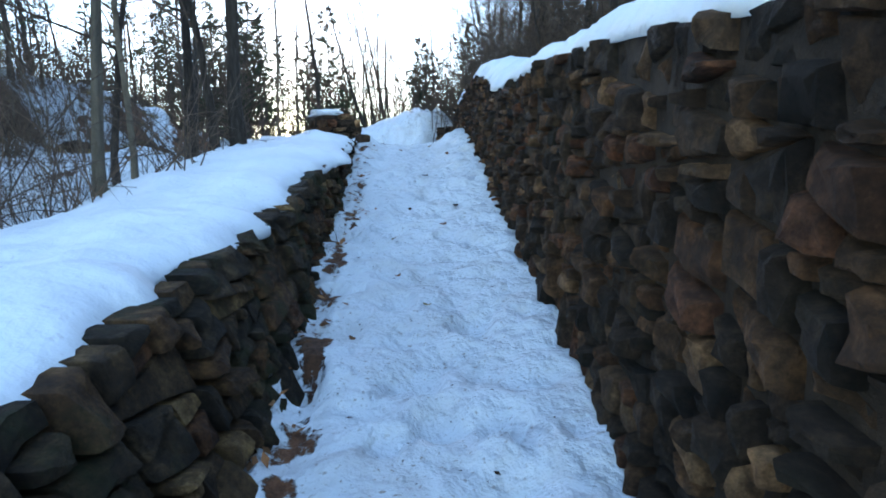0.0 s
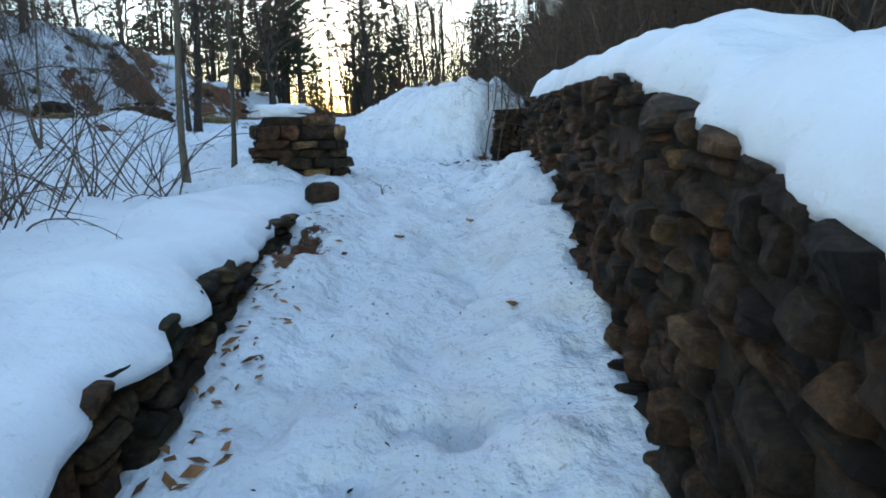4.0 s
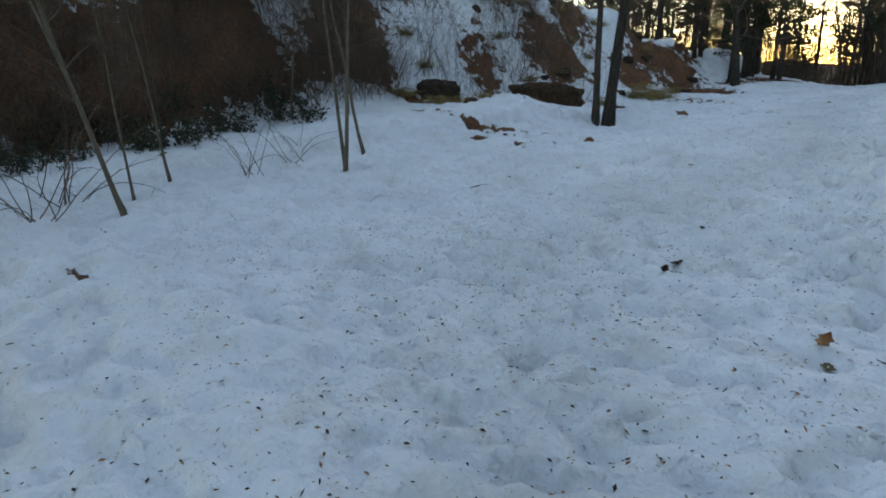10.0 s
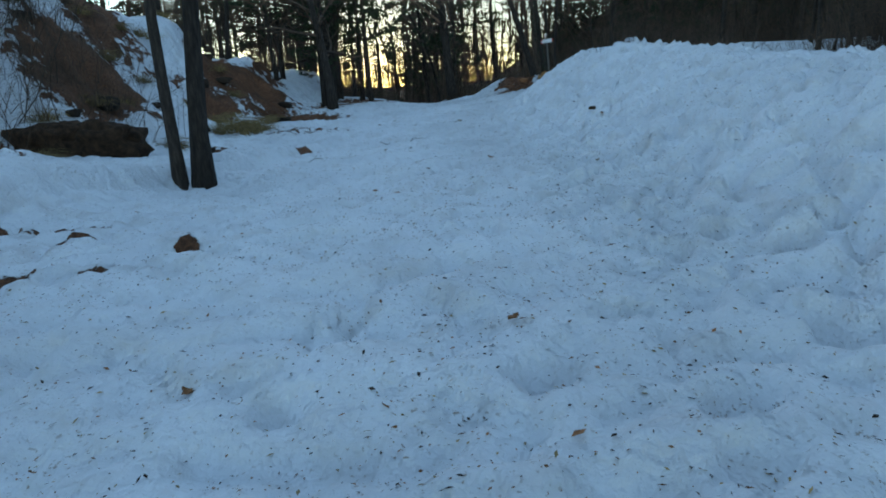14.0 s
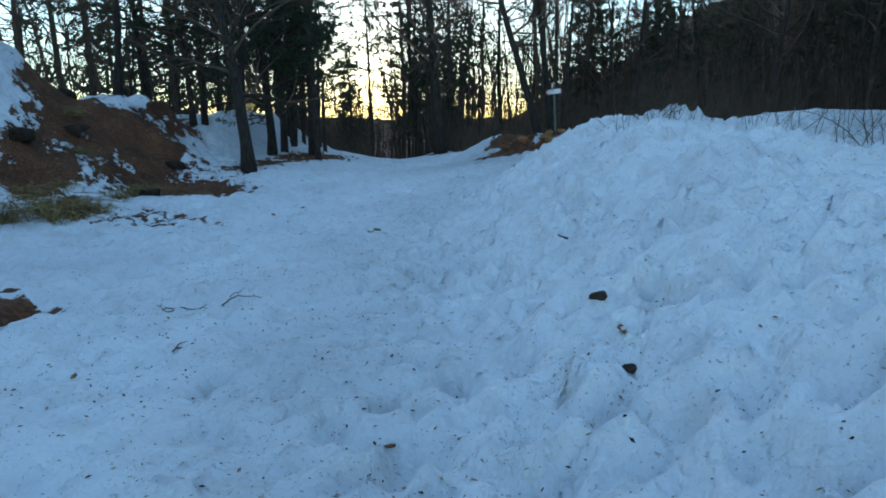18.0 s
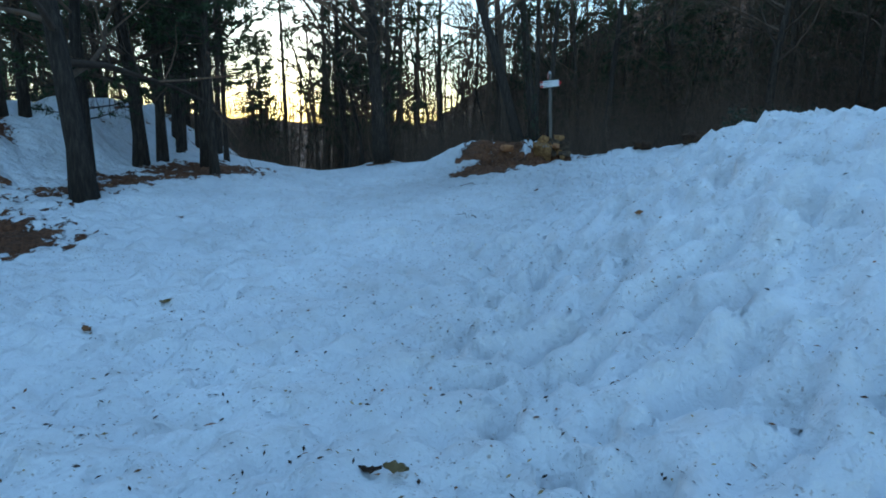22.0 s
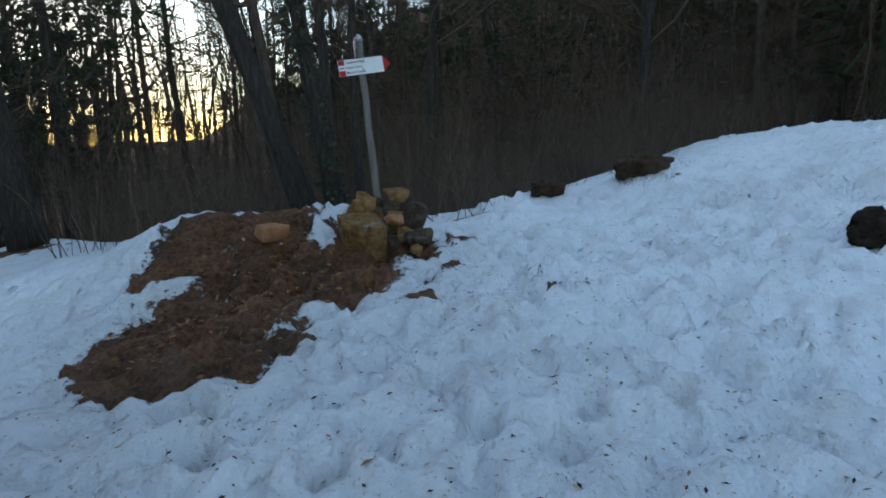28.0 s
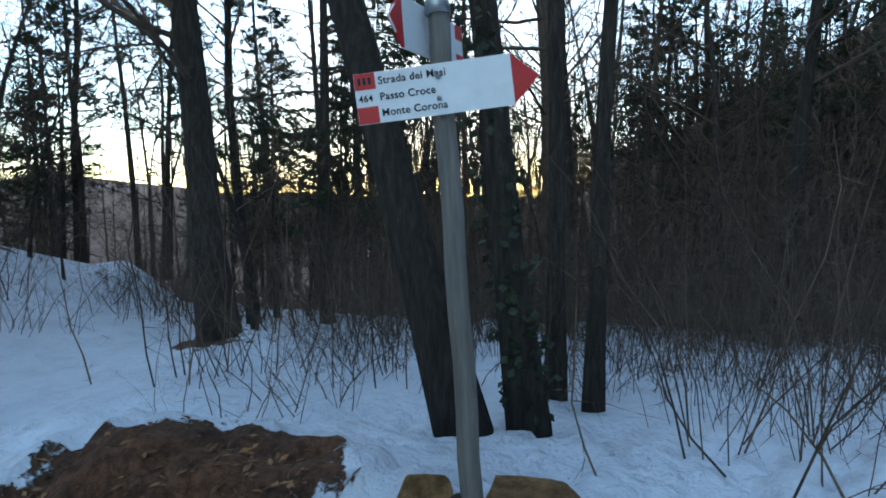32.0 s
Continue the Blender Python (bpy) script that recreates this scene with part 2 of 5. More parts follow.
STRAW = plain("dry_grass", [(0.2, (0.16, 0.11, 0.045)), (0.8, (0.36, 0.26, 0.12))], 9, 0.9, 0.2, 0.004, island=0.4)
POST_WOOD = plain("weathered_grey_wood", [(0.2, (0.08, 0.07, 0.06)), (0.5, (0.17, 0.15, 0.13)), (0.8, (0.26, 0.235, 0.21))], 7, 0.85, 0.6, 0.006, 6, (4, 4, 0.25))
WHITE_PAINT = plain("white_painted_metal", [(0.2, (0.70, 0.69, 0.66)), (0.7, (0.80, 0.79, 0.77))], 9, 0.45, 0.1, 0.002, rand=0)
RED_PAINT = plain("red_painted_metal", [(0.2, (0.50, 0.02, 0.02)), (0.8, (0.62, 0.03, 0.03))], 9, 0.45, 0.1, 0.002, rand=0)
BLACK_PAINT = plain("black_lettering", [(0.2, (0.012, 0.012, 0.012)), (0.8, (0.025, 0.025, 0.025))], 9, 0.6, 0.1, 0.002, rand=0)
STEEL = material("dull_steel", 0.45, 1.0)[0]
STEEL.node_tree.nodes["Principled BSDF"].inputs["Base Color"].default_value = (0.4, 0.4, 0.4, 1)


# ---- mesh helpers ----
def mesh_of(name, verts, faces, mat, smooth_faces=True):
    me = bpy.data.meshes.new(name)
    me.from_pydata([tuple(map(float, v)) for v in verts], [], faces)
    me.materials.append(mat)
    if smooth_faces:
        me.polygons.foreach_set("use_smooth", [True] * len(me.polygons))
    me.update()
    return me


def piece(name, me, parent=None, label=""):
    ob = new(name, me)
    if parent is not None:
        ob.parent = parent
    if label:
        ob["label"] = label
    return ob


def empty(name, x, y, z, label, category, group=""):
    ob = new(name)
    ob.matrix_basis = Matrix.Translation((x, y, z))
    ob.empty_display_size = 0.1
    return tagged(ob, label, category, group)


class Shape:
    """Verts and faces gathered for one mesh."""

    def __init__(self):
        self.v, self.f = [], []

    def tube(self, pts, radii, sides=6, cap=True):
        base = len(self.v)
        for i, p in enumerate(pts):
            a = pts[max(i - 1, 0)]
            b = pts[min(i + 1, len(pts) - 1)]
            d = (b - a).normalized()
            u = d.cross(Vector((0.31, 0.95, 0.05)) if abs(d.y) < 0.9 else Vector((1, 0, 0))).normalized()
            w = d.cross(u)
            for k in range(sides):
                an = 2 * math.pi * k / sides
                self.v.append(p + (u * math.cos(an) + w * math.sin(an)) * radii[i])
        for i in range(len(pts) - 1):
            for k in range(sides):
                k2 = (k + 1) % sides
                s, t = base + i * sides, base + (i + 1) * sides
                self.f.append((s + k, s + k2, t + k2, t + k))
        if cap:
            self.f.append(tuple(base + k for k in reversed(range(sides))))
            self.f.append(tuple(base + (len(pts) - 1) * sides + k for k in range(sides)))

    def leaf(self, p, d, n, length, width):
        base = len(self.v)
        s = d.cross(n).normalized() * width / 2
        self.v += [p, p + d * length * 0.5 + s, p + d * length, p + d * length * 0.5 - s + n * width * 0.2]
        self.f.append((base, base + 1, base + 2, base + 3))

    def spike(self, p, d, length, width, side):
        base = len(self.v)
        s = d.cross(side)
        s = s.normalized() * (width / 2) if s.length > 1e-4 else Vector((width / 2, 0, 0))
        self.v += [p - s, p + s, p + d * length]
        self.f.append((base, base + 1, base + 2))

    def mesh(self, name, mat, smooth_faces=True):
        return mesh_of(name, self.v, self.f, mat, smooth_faces)


def rnd_dir(rng):
    v = Vector((rng.gauss(0, 1), rng.gauss(0, 1), rng.gauss(0, 1)))
    return v.normalized()


def blob(rng, rx, ry, rz, rough=0.18, seg=10, rings=7, flat=0.0, freq=1.4):
    """A lumpy closed stone or snow lump, about its middle."""
    v, f = [], []
    off = Vector((rng.uniform(-50, 50), rng.uniform(-50, 50), rng.uniform(-50, 50)))
    for i in range(rings + 1):
        th = math.pi * i / rings
        for k in range(seg if 0 < i < rings else 1):
            ph = 2 * math.pi * k / seg
            d = Vector((math.sin(th) * math.cos(ph), math.sin(th) * math.sin(ph), math.cos(th)))
            d = Vector(math.copysign(abs(c) ** 0.72, c) for c in d)
            r = 1 + rough * 2 * noise.noise(d * freq + off) + rough * 0.6 * noise.noise(d * freq * 3 + off)
            z = d.z * r * rz
            if flat and z < -flat * rz:
                z = -flat * rz
            v.append(Vector((d.x * r * rx, d.y * r * ry, z)))
    idx = [0] + [1 + (i - 1) * seg for i in range(1, rings)]
    for k in range(seg):
        k2 = (k + 1) % seg
        f.append((0, idx[1] + k, idx[1] + k2))
        for i in range(1, rings - 1):
            f.append((idx[i] + k, idx[i + 1] + k, idx[i + 1] + k2, idx[i] + k2))
        f.append((len(v) - 1, idx[rings - 1] + k2, idx[rings - 1] + k))
    return v, f


def rock(rng, rx, ry, rz, points=22, boxy=0.55, bevel=0.10):
    """An angular block: the hull of random points on a rounded box, its edges worn."""
    bm = bmesh.new()
    for _ in range(points):
        d = rnd_dir(rng)
        k = rng.uniform(0.88, 1.04)
        bm.verts.new([math.copysign(abs(c) ** boxy, c) * r * k for c, r in zip(d, (rx, ry, rz))])
    out = bmesh.ops.convex_hull(bm, input=bm.verts)
    bmesh.ops.delete(bm, geom=[q for q in out["geom_interior"] if isinstance(q, bmesh.types.BMVert)], context="VERTS")
    bmesh.ops.dissolve_limit(bm, angle_limit=0.22, verts=bm.verts, edges=bm.edges)
    bmesh.ops.bevel(bm, geom=list(bm.edges), offset=min(rx, ry, rz) * bevel, segments=1, affect="EDGES", clamp_overlap=True)
    bm.verts.ensure_lookup_table()
    bm.verts.index_update()
    v = [q.co.copy() for q in bm.verts]
    f = [tuple(w.index for w in q.verts) for q in bm.faces]
    bm.free()
    return v, f
# ---- lie of the land ----
def smooth(a, b, v):
    """0 below a, 1 above b, smooth between."""
    s = np.clip((v - a) / (b - a), 0.0, 1.0)
    return s * s * (3 - 2 * s)


# ground level along the walk: distance north, level
PROFILE_Y = (-60, -6, 0, 3.4, 4.9, 6.3, 8.3, 10.9, 13, 15.3, 18, 21.5, 25, 28, 31, 34, 38, 41.5, 44, 47, 51, 60, 90)
PROFILE_Z = (-7, -0.2, 0.98, 1.5, 1.78, 2.08, 2.45, 2.72, 2.68, 2.46, 2.50, 2.82, 2.92, 2.82, 2.92, 3.05, 3.25, 3.42, 3.52, 3.40, 2.80, 1.5, -4)
# hills and hollows: x, y, height, reach across, reach along
HILLS = (
    (-11.4, 30.5, -0.42, 2.2, 3.0), (-2.16, 10.84, 0.22, 0.28, 0.26), (-6.35, 45.3, 0.52, 1.2, 0.9), (-5.0, 44.9, 0.28, 0.7, 0.7),
    (-9.4, 50.6, 0.30, 1.2, 1.0), (-8.8, 43.5, -0.50, 2.4, 3.6), (-0.8, 46.2, 0.12, 1.6, 1.4), (-2.2, 46.3, 0.26, 0.9, 0.7), (-9.5, 36.5, -0.20, 2.5, 3.5), (-10.8, 48, -0.4, 2.0, 4.0),
    (-11.4, 23.9, 0.36, 1.0, 0.9), (-8.2, 18.6, -0.12, 2.0, 2.0), (-9.6, 24.6, -0.24, 2.2, 2.6),
)
# the long mound east of the walk: distance north, crest's place across, crest's level
CREST_Y = (15.0, 17.1, 19, 22, 26, 29, 31, 34, 36, 38.5, 41, 45)
CREST_X = (0.8, -0.6, -1.4, -2.4, -3.0, -3.4, -3.8, -4.2, -3.9, -2.6, -1.6, -1.2)
CREST_Z = (3.0, 3.90, 3.80, 3.73, 3.82, 3.96, 4.22, 4.34, 4.36, 4.05, 3.75, 3.6)
# foot and height of the western bank along y
BANK_Y = (10, 14, 18, 22, 25, 28, 31, 33, 35, 38, 41.5, 44, 50, 56, 62, 75)
BANK_X = (-14.6, -14.6, -14.3, -14.0, -13.4, -12.7, -12.6, -12.7, -12.7, -12.5, -12.8, -13.4, -14.2, -15.0, -15.6, -16)
BANK_TOP = (4.5, 4.5, 4.5, 4.2, 4.0, 4.0, 3.6, 3.0, 2.6, 1.5, 0.9, 0.7, 1.2, 1.2, 0.5, 0.0)
BANK_WIDE = (1.8, 1.8, 1.8, 2.6, 3.6, 3.6, 3.4, 3.6, 3.6, 3.6, 3.6, 3.6, 3.6, 3.6, 3.6, 3.6)


def ground_level(x, y):
    """The level of the ground, in metres, at x, y (numbers or arrays)."""
    x, y = np.asarray(x, float), np.asarray(y, float)
    z = np.interp(y, PROFILE_Y, PROFILE_Z)
    for dy in (-1.2, -0.6, 0.6, 1.2):
        z = z + np.interp(y + dy, PROFILE_Y, PROFILE_Z)
    z = z / 5
    for hx, hy, high, rx, ry in HILLS:
        z = z + high * np.exp(-(((x - hx) / rx) ** 2 + ((y - hy) / ry) ** 2))
    xc = np.interp(y, CREST_Y, CREST_X)
    rise = np.clip(np.interp(y, CREST_Y, CREST_Z) - z, 0, 3) * smooth(15.7 + 0.6 * smooth(-0.6, -0.15, x), 17.0 + 0.2 * smooth(-0.6, -0.15, x), y) * smooth(46, 42, y)
    z = z + rise * smooth(xc - 2.65, xc + 0.1, x) * (1 - 0.75 * smooth(xc + 0.8, xc + 4, x)) * (1 - 0.8 * smooth(-0.2, 1.1, x) * smooth(28, 22, y))
    # lumps on the crest
    for hx, hy, high, rx, ry in ((-3.35, 33.3, 0.22, 0.45, 0.4), (-2.3, 29.4, 0.12, 0.6, 0.6), (-3.9, 31.4, 0.08, 0.4, 0.5)):
        z = z + high * np.exp(-(((x - hx) / rx) ** 2 + ((y - hy) / ry) ** 2))
    # the bank and hillside on the west
    foot, wide, top = (np.interp(y, BANK_Y, k) for k in (BANK_X, BANK_WIDE, BANK_TOP))
    d = foot - x
    lower = smooth(14.5, 11.0, y)
    bank = np.minimum(2.5 * smooth(0.0, wide, d) + 0.35 * np.clip(d - 0.6 * wide, 0, 60), top + 0.02 * np.clip(d, 0, 60))
    z = z + bank * (1 - lower) - lower * (0.7 * smooth(2.8, 5.2, -x) + 0.05 * np.clip(-x - 3, 0, 60)) + lower * 2.0 * smooth(14, 30, -x)
    # the snowfield climbs a little towards the bank
    z = z + 0.22 * smooth(2.6, 0.2, d) * smooth(0.0, 0.2, d + 3) * smooth(14, 18, y) * smooth(34, 28, y) * (d < 0) + 0.22 * (d >= 0) * smooth(14, 18, y) * smooth(34, 28, y)
    # the side track that climbs to the north-east
    z = z + smooth(38.5, 41.5, y) * smooth(53, 47, y) * 0.27 * np.clip(x + 1.9, 0, 3.6)
    # the wooded hillside on the east, beyond a dip
    e = x - 2.4 - 1.2 * smooth(38, 44, y)
    z = z + np.where(e > 0, -0.5 * smooth(0.5, 4, e) * smooth(42, 34, y) + 0.62 * np.clip(e - 5.0 * smooth(43, 36, y) - 1.5 - 4.0 * smooth(39, 43, y), 0, 45), 0)
    # the far side of the dell, north
    z = z + np.clip(y - 62, 0, 60) * (0.05 + 0.15 * smooth(-20, 12, x))
    return z


def wall_top(y):
    """Level of the top of the east wall of the ramp."""
    return np.interp(y, (-4, 1.2, 2.1, 3.7, 6, 7, 8, 12.1, 13), (2.15, 2.56, 2.69, 2.87, 3.0, 3.24, 3.42, 3.42, 3.34))


def west_top(y):
    """Level of the top of the west wall of the ramp."""
    return np.interp(y, (-4, 0, 1.2, 2.4, 4, 5.6, 8.5, 9.3, 9.9), (1.1, 1.6, 1.75, 1.90, 2.09, 2.36, 2.68, 2.66, 2.58))


def east_face(y):
    return np.interp(y, (-4, 0, 4.5, 12.1), (0.66, 0.61, 0.53, 0.25))


def west_face(y):
    return np.interp(y, (-4, 0, 5.6, 9.9), (-0.82, -0.86, -1.00, -1.32))


def terrain(x, y):
    x, y = np.asarray(x, float), np.asarray(y, float)
    z = ground_level(x, y)
    up = smooth(0.12, 0.32, x - east_face(y)) * smooth(13.5, 12.9, y)
    z = z + up * np.maximum(wall_top(y) - 0.06 - z, 0)
    # the bed of the west wall and the drift that leans on it
    w = west_face(y) - x
    drift = smooth(0.10, 0.3, w) * (1 - smooth(0.9, 2.6, w)) * smooth(10.6, 9.2, y)
    z = z + drift * np.maximum(west_top(y) - 0.03 - z, 0)
    # snow shovelled up against the foot of the east wall
    e = east_face(y) - x
    z = z + smooth(-0.25, 0.0, e) * smooth(0.62, 0.05, e) * (0.05 + 0.17 * smooth(6.5, 8.2, y)) * smooth(12.6, 10.8, y) * (1 + 0.35 * np.sin(5.1 * y) * np.sin(2.3 * y + 1))
    w = x - west_face(y)
    z = z + smooth(-0.1, 0.05, w) * smooth(0.5, 0.1, w) * (0.05 + 0.13 * smooth(8.0, 8.7, y)) * smooth(6.9, 7.8, y) * smooth(10.6, 9.6, y) * (0.75 + 0.5 * np.sin(6.3 * y) * np.sin(2.9 * y + 2))
    return z


# bare earth and litter: x, y, strength, reach across, reach along
BARE_SPOTS = (
    (-10.1, 25.9, 0.34, 0.7, 0.45), (-10.6, 22.65, 0.65, 0.39, 0.22), (-9.9, 22.0, 0.65, 0.35, 0.19), (-9.25, 21.45, 0.60, 0.22, 0.17), (-10.1, 21.3, 0.65, 0.24, 0.27), (-8.7, 21.5, 0.60, 0.14, 0.14), (-8.4, 22.1, 0.60, 0.15, 0.14), (-9.8, 22.85, 0.60, 0.44, 0.17), (-10.35, 22.1, 0.60, 0.31, 0.17), (-11.2, 22.2, 0.60, 0.55, 0.24), (-9.5, 22.4, 0.55, 0.24, 0.14), (-11.6, 24.1, 0.35, 1.0, 0.4),
    (-12.6, 22.4, 0.40, 0.9, 0.5), (-11.9, 35.9, 0.55, 1.4, 0.9), (-14.2, 34.6, 0.14, 2.0, 2.6), (-12.4, 38.6, 0.34, 1.2, 2.0), (-12.0, 41.2, 0.32, 1.0, 2.0), (-1.10, 8.65, 0.52, 0.17, 0.5), (-11.6, 33.4, 0.30, 1.6, 0.8),
    (-10.0, 32.6, 0.24, 1.6, 1.0), (-12.2, 30.3, 0.40, 0.6, 0.9), (-11.6, 43.0, 0.36, 1.6, 2.0), (-6.2, 44.7, 0.60, 0.85, 0.75), (-5.9, 45.25, 0.42, 0.6, 0.4),
    (-6.45, 43.6, 0.50, 0.75, 0.7), (-6.9, 43.3, 0.42, 0.4, 0.45), (-6.5, 42.4, 0.36, 0.42, 0.3), (-6.5, 44.32, -0.28, 0.3, 0.12), (-5.28, 44.45, -0.45, 0.1, 0.3), (-5.6, 43.75, 0.42, 0.8, 0.45), (-4.75, 44.4, 0.52, 0.8, 0.55), (-4.8, 42.85, 0.45, 0.28, 0.16), (-5.3, 43.15, 0.34, 0.5, 0.25),
    (-4.0, 42.55, 0.42, 0.14, 0.07), (-3.66, 42.6, 0.42, 0.2, 0.06), (-3.9, 44.55, 0.5, 0.16, 0.16), (-6.4, 42.75, 0.50, 0.6, 0.45), (-5.75, 42.5, 0.30, 0.5, 0.3), (-9.35, 50.4, 0.55, 0.9, 0.6), (-4.7, 43.5, 0.24, 0.7, 0.3),
    (0.5, 15.9, 0.50, 0.9, 0.24), (1.5, 17.2, 0.55, 0.7, 1.2), (1.6, 15.2, 0.30, 0.7, 0.8), (-0.3, 16.3, 0.36, 0.3, 0.2), (-0.5, 45.5, 0.30, 0.5, 0.4), (-15.3, 17.2, 0.70, 0.95, 4.6), (-17.4, 17.5, -0.30, 0.8, 5.0), (-13.5, 26.2, 0.5, 0.9, 0.45), (-14.1, 23.6, 0.55, 0.7, 0.5), (-14.3, 28.6, 0.35, 0.9, 0.7), (-13.6, 31.0, 0.3, 1.2, 1.2), (-13.9, 35.6, 0.22, 1.0, 2.0), (-7.95, 13.25, 0.55, 0.5, 0.16), (-8.4, 13.0, 0.5, 0.4, 0.16), (-7.7, 14.15, 0.5, 0.35, 0.07), (-8.9, 14.75, 0.45, 0.3, 0.1), (-9.95, 28.7, 0.55, 0.42, 0.3), (-10.3, 29.4, 0.5, 0.35, 0.25), (-14.6, 50.0, 0.3, 1.5, 3.0), (-12.4, 35.2, 0.35, 0.7, 0.5),
    (-8.2, 30.4, 0.16, 1.2, 1.0), (-9.5, 29.0, 0.35, 0.5, 0.3), (-10.3, 37.6, 0.26, 0.8, 0.4), (-9.2, 37.0, 0.22, 0.9, 0.3),
)


def bareness(x, y):
    b = 0.12 + 0 * x
    for px, py, s, rx, ry in BARE_SPOTS:
        b = b + s * np.exp(-(((x - px) / rx) ** 2 + ((y - py) / ry) ** 2))
    # leaf litter at the foot of the west wall, the western bank, woodland floor
    b = b + 0.38 * np.exp(-(((x - west_face(y) - 0.22 - 0.14 * smooth(4, 2, y)) / 0.14) ** 2)) * smooth(8.8, 7.0, y)
    b = b + 0.27 * smooth(0.2, 2.0, np.interp(y, BANK_Y, BANK_X) - x) * smooth(12, 15, y) * (1 - 0.5 * smooth(43, 48, y))
    b = b + 0.22 * smooth(3.5, 8, x) + 0.18 * smooth(8, 12, x) + 0.45 * smooth(52, 62, y) + 0.3 * smooth(60, 80, y) + 0.2 * smooth(-30, -40, x)
    west = smooth(0.0, 1.4, np.interp(y, BANK_Y, BANK_X) - x) * smooth(12, 16, y)
    b = b + west * 0.13 * (np.sin(1.3 * x + 0.7 * y) + np.sin(0.8 * x - 1.9 * y + 1) + np.sin(2.1 * x + 1.4 * y + 2))
    return np.clip(b, 0, 0.95 - 0.29 * smooth(38, 41, y))


def axis(lo, hi, step, far_lo, far_hi, grow=1.16):
    mid = list(np.arange(lo, hi + step / 2, step))
    left, right, s = [lo], [hi], step
    while left[-1] > far_lo:
        s = s * grow
        left.append(left[-1] - s)
    s = step
    while right[-1] < far_hi:
        s = s * grow
        right.append(right[-1] + s)
    return np.array(left[:0:-1] + mid + right[1:])


def build_ground():
    rng = np.random.default_rng(5)
    xs, ys = axis(-13.5, 1.3, 0.05, -1500, 1500, 1.13), axis(0.5, 46.0, 0.052, -400, 1800, 1.13)
    X, Y = np.meshgrid(xs, ys)
    Z = terrain(X, Y)
    far = np.hypot(X + 4, Y - 25)
    Z = np.where(far > 150, Z[0, 0] * 0 + np.clip(Z, -30, 26 + 0.10 * np.clip(far - 150, 0, 400)), Z)
    turn = np.arctan2(X + 4, Y - 25)
    Z = Z + smooth(70, 170, far) * smooth(60, 110, Y) * (5.5 + 2.5 * np.sin(7 * turn) + 1.5 * np.sin(17 * turn + 1) + 0.8 * np.sin(41 * turn))
    rough, lump, bank = np.zeros_like(Z), np.zeros_like(Z), np.zeros_like(Z)
    near = (X > -13.6) & (X < 2.5) & (Y > -0.5) & (Y < 47.5)
    for iy, ix in zip(*np.nonzero((X > -24) & (X < 10) & (Y > -3) & (Y < 62))):
        p = Vector((X[iy, ix], Y[iy, ix], 0))
        rough[iy, ix] = 0.07 * noise.noise(p * 0.8) + 0.04 * noise.noise(p * 2.4)
        if near[iy, ix]:
            k = noise.noise(p * 4.6 + Vector((9, 3, 0)))
            j = min(max((k - 0.02) / 0.36, 0.0), 1.0)
            lump[iy, ix] = -0.085 * j * j * (3 - 2 * j) + 0.06 * noise.noise(p * 8.5)
        if X[iy, ix] < -11.5:
            bank[iy, ix] = 0.45 * noise.noise(p * 0.45 + Vector((3, 7, 0))) + 0.42 * noise.noise(p * 1.0) + 0.16 * noise.noise(p * 2.3)
    crest = np.interp(Y, CREST_Y, CREST_X)
    mound = smooth(crest - 3.5, crest - 2.3, X) * smooth(16.5, 18, Y) * smooth(44, 41, Y)
    ramp = smooth(11.5, 9.5, Y)
    Z = Z + rough * (1 - 0.4 * ramp) + lump * (0.72 - 0.05 * mound - 0.22 * ramp + 0.15 * smooth(39, 42, Y) * (1 - mound)) + bank * smooth(0.0, 1.6, np.interp(Y, BANK_Y, BANK_X) - X) * smooth(12, 15, Y)
    # trodden pits
    for k in range(9000):
        if k < 3600:
            py = rng.uniform(17, 44)
            px, deep = float(np.interp(py, CREST_Y, CREST_X)) + rng.uniform(-2.9, 1.2), 1.0
        elif k < 4300:
            px, py, deep = rng.uniform(-6.5, -0.5), rng.uniform(39.5, 45), 0.8
        else:
            px, py, deep = rng.uniform(-11.5, 0.3), rng.uniform(1, 45), rng.choice((0.3, 0.5, 0.6, 0.95))
        r, d = rng.uniform(0.045, 0.11), rng.uniform(0.025, 0.12) * deep
        if k % 60 == 7:
            r, d = 0.075, 0.14
        if py < 11 and not (-0.75 < px < 0.3):
            continue
        i0, i1 = np.searchsorted(ys, (py - 0.3, py + 0.3))
        j0, j1 = np.searchsorted(xs, (px - 0.3, px + 0.3))
        q = (np.hypot(X[i0:i1, j0:j1] - px, (Y[i0:i1, j0:j1] - py) * 0.75) / r) ** 2
        Z[i0:i1, j0:j1] += -d * np.exp(-q * q) + 0.12 * d * np.exp(-((np.sqrt(q) - 1.6) ** 2) * 2)
    for px, py, deep in ((-3.93, 14.55, 0.10), (-3.6, 14.2, 0.07), (-3.4, 13.9, 0.06), (-3.9, 16.2, 0.05), (-3.45, 14.9, 0.06), (-0.05, 11.35, 0.09), (-0.5, 9.75, 0.06), (-7.05, 36.9, 0.08), (-6.2, 33.4, 0.07), (-5.9, 34.3, 0.07), (-5.3, 33.0, 0.07), (-4.9, 30.6, 0.09), (-5.6, 28.9, 0.07), (-7.0, 18.1, 0.07), (-4.2, 21.4, 0.08), (-3.9, 24.9, 0.08)):
        q = np.hypot((X - px) / 0.13, (Y - py) / 0.10)
        Z = Z - deep * smooth(1.15, 0.75, q) + 0.015 * np.exp(-((q - 1.35) / 0.2) ** 2)
    bare = bareness(X, Y)
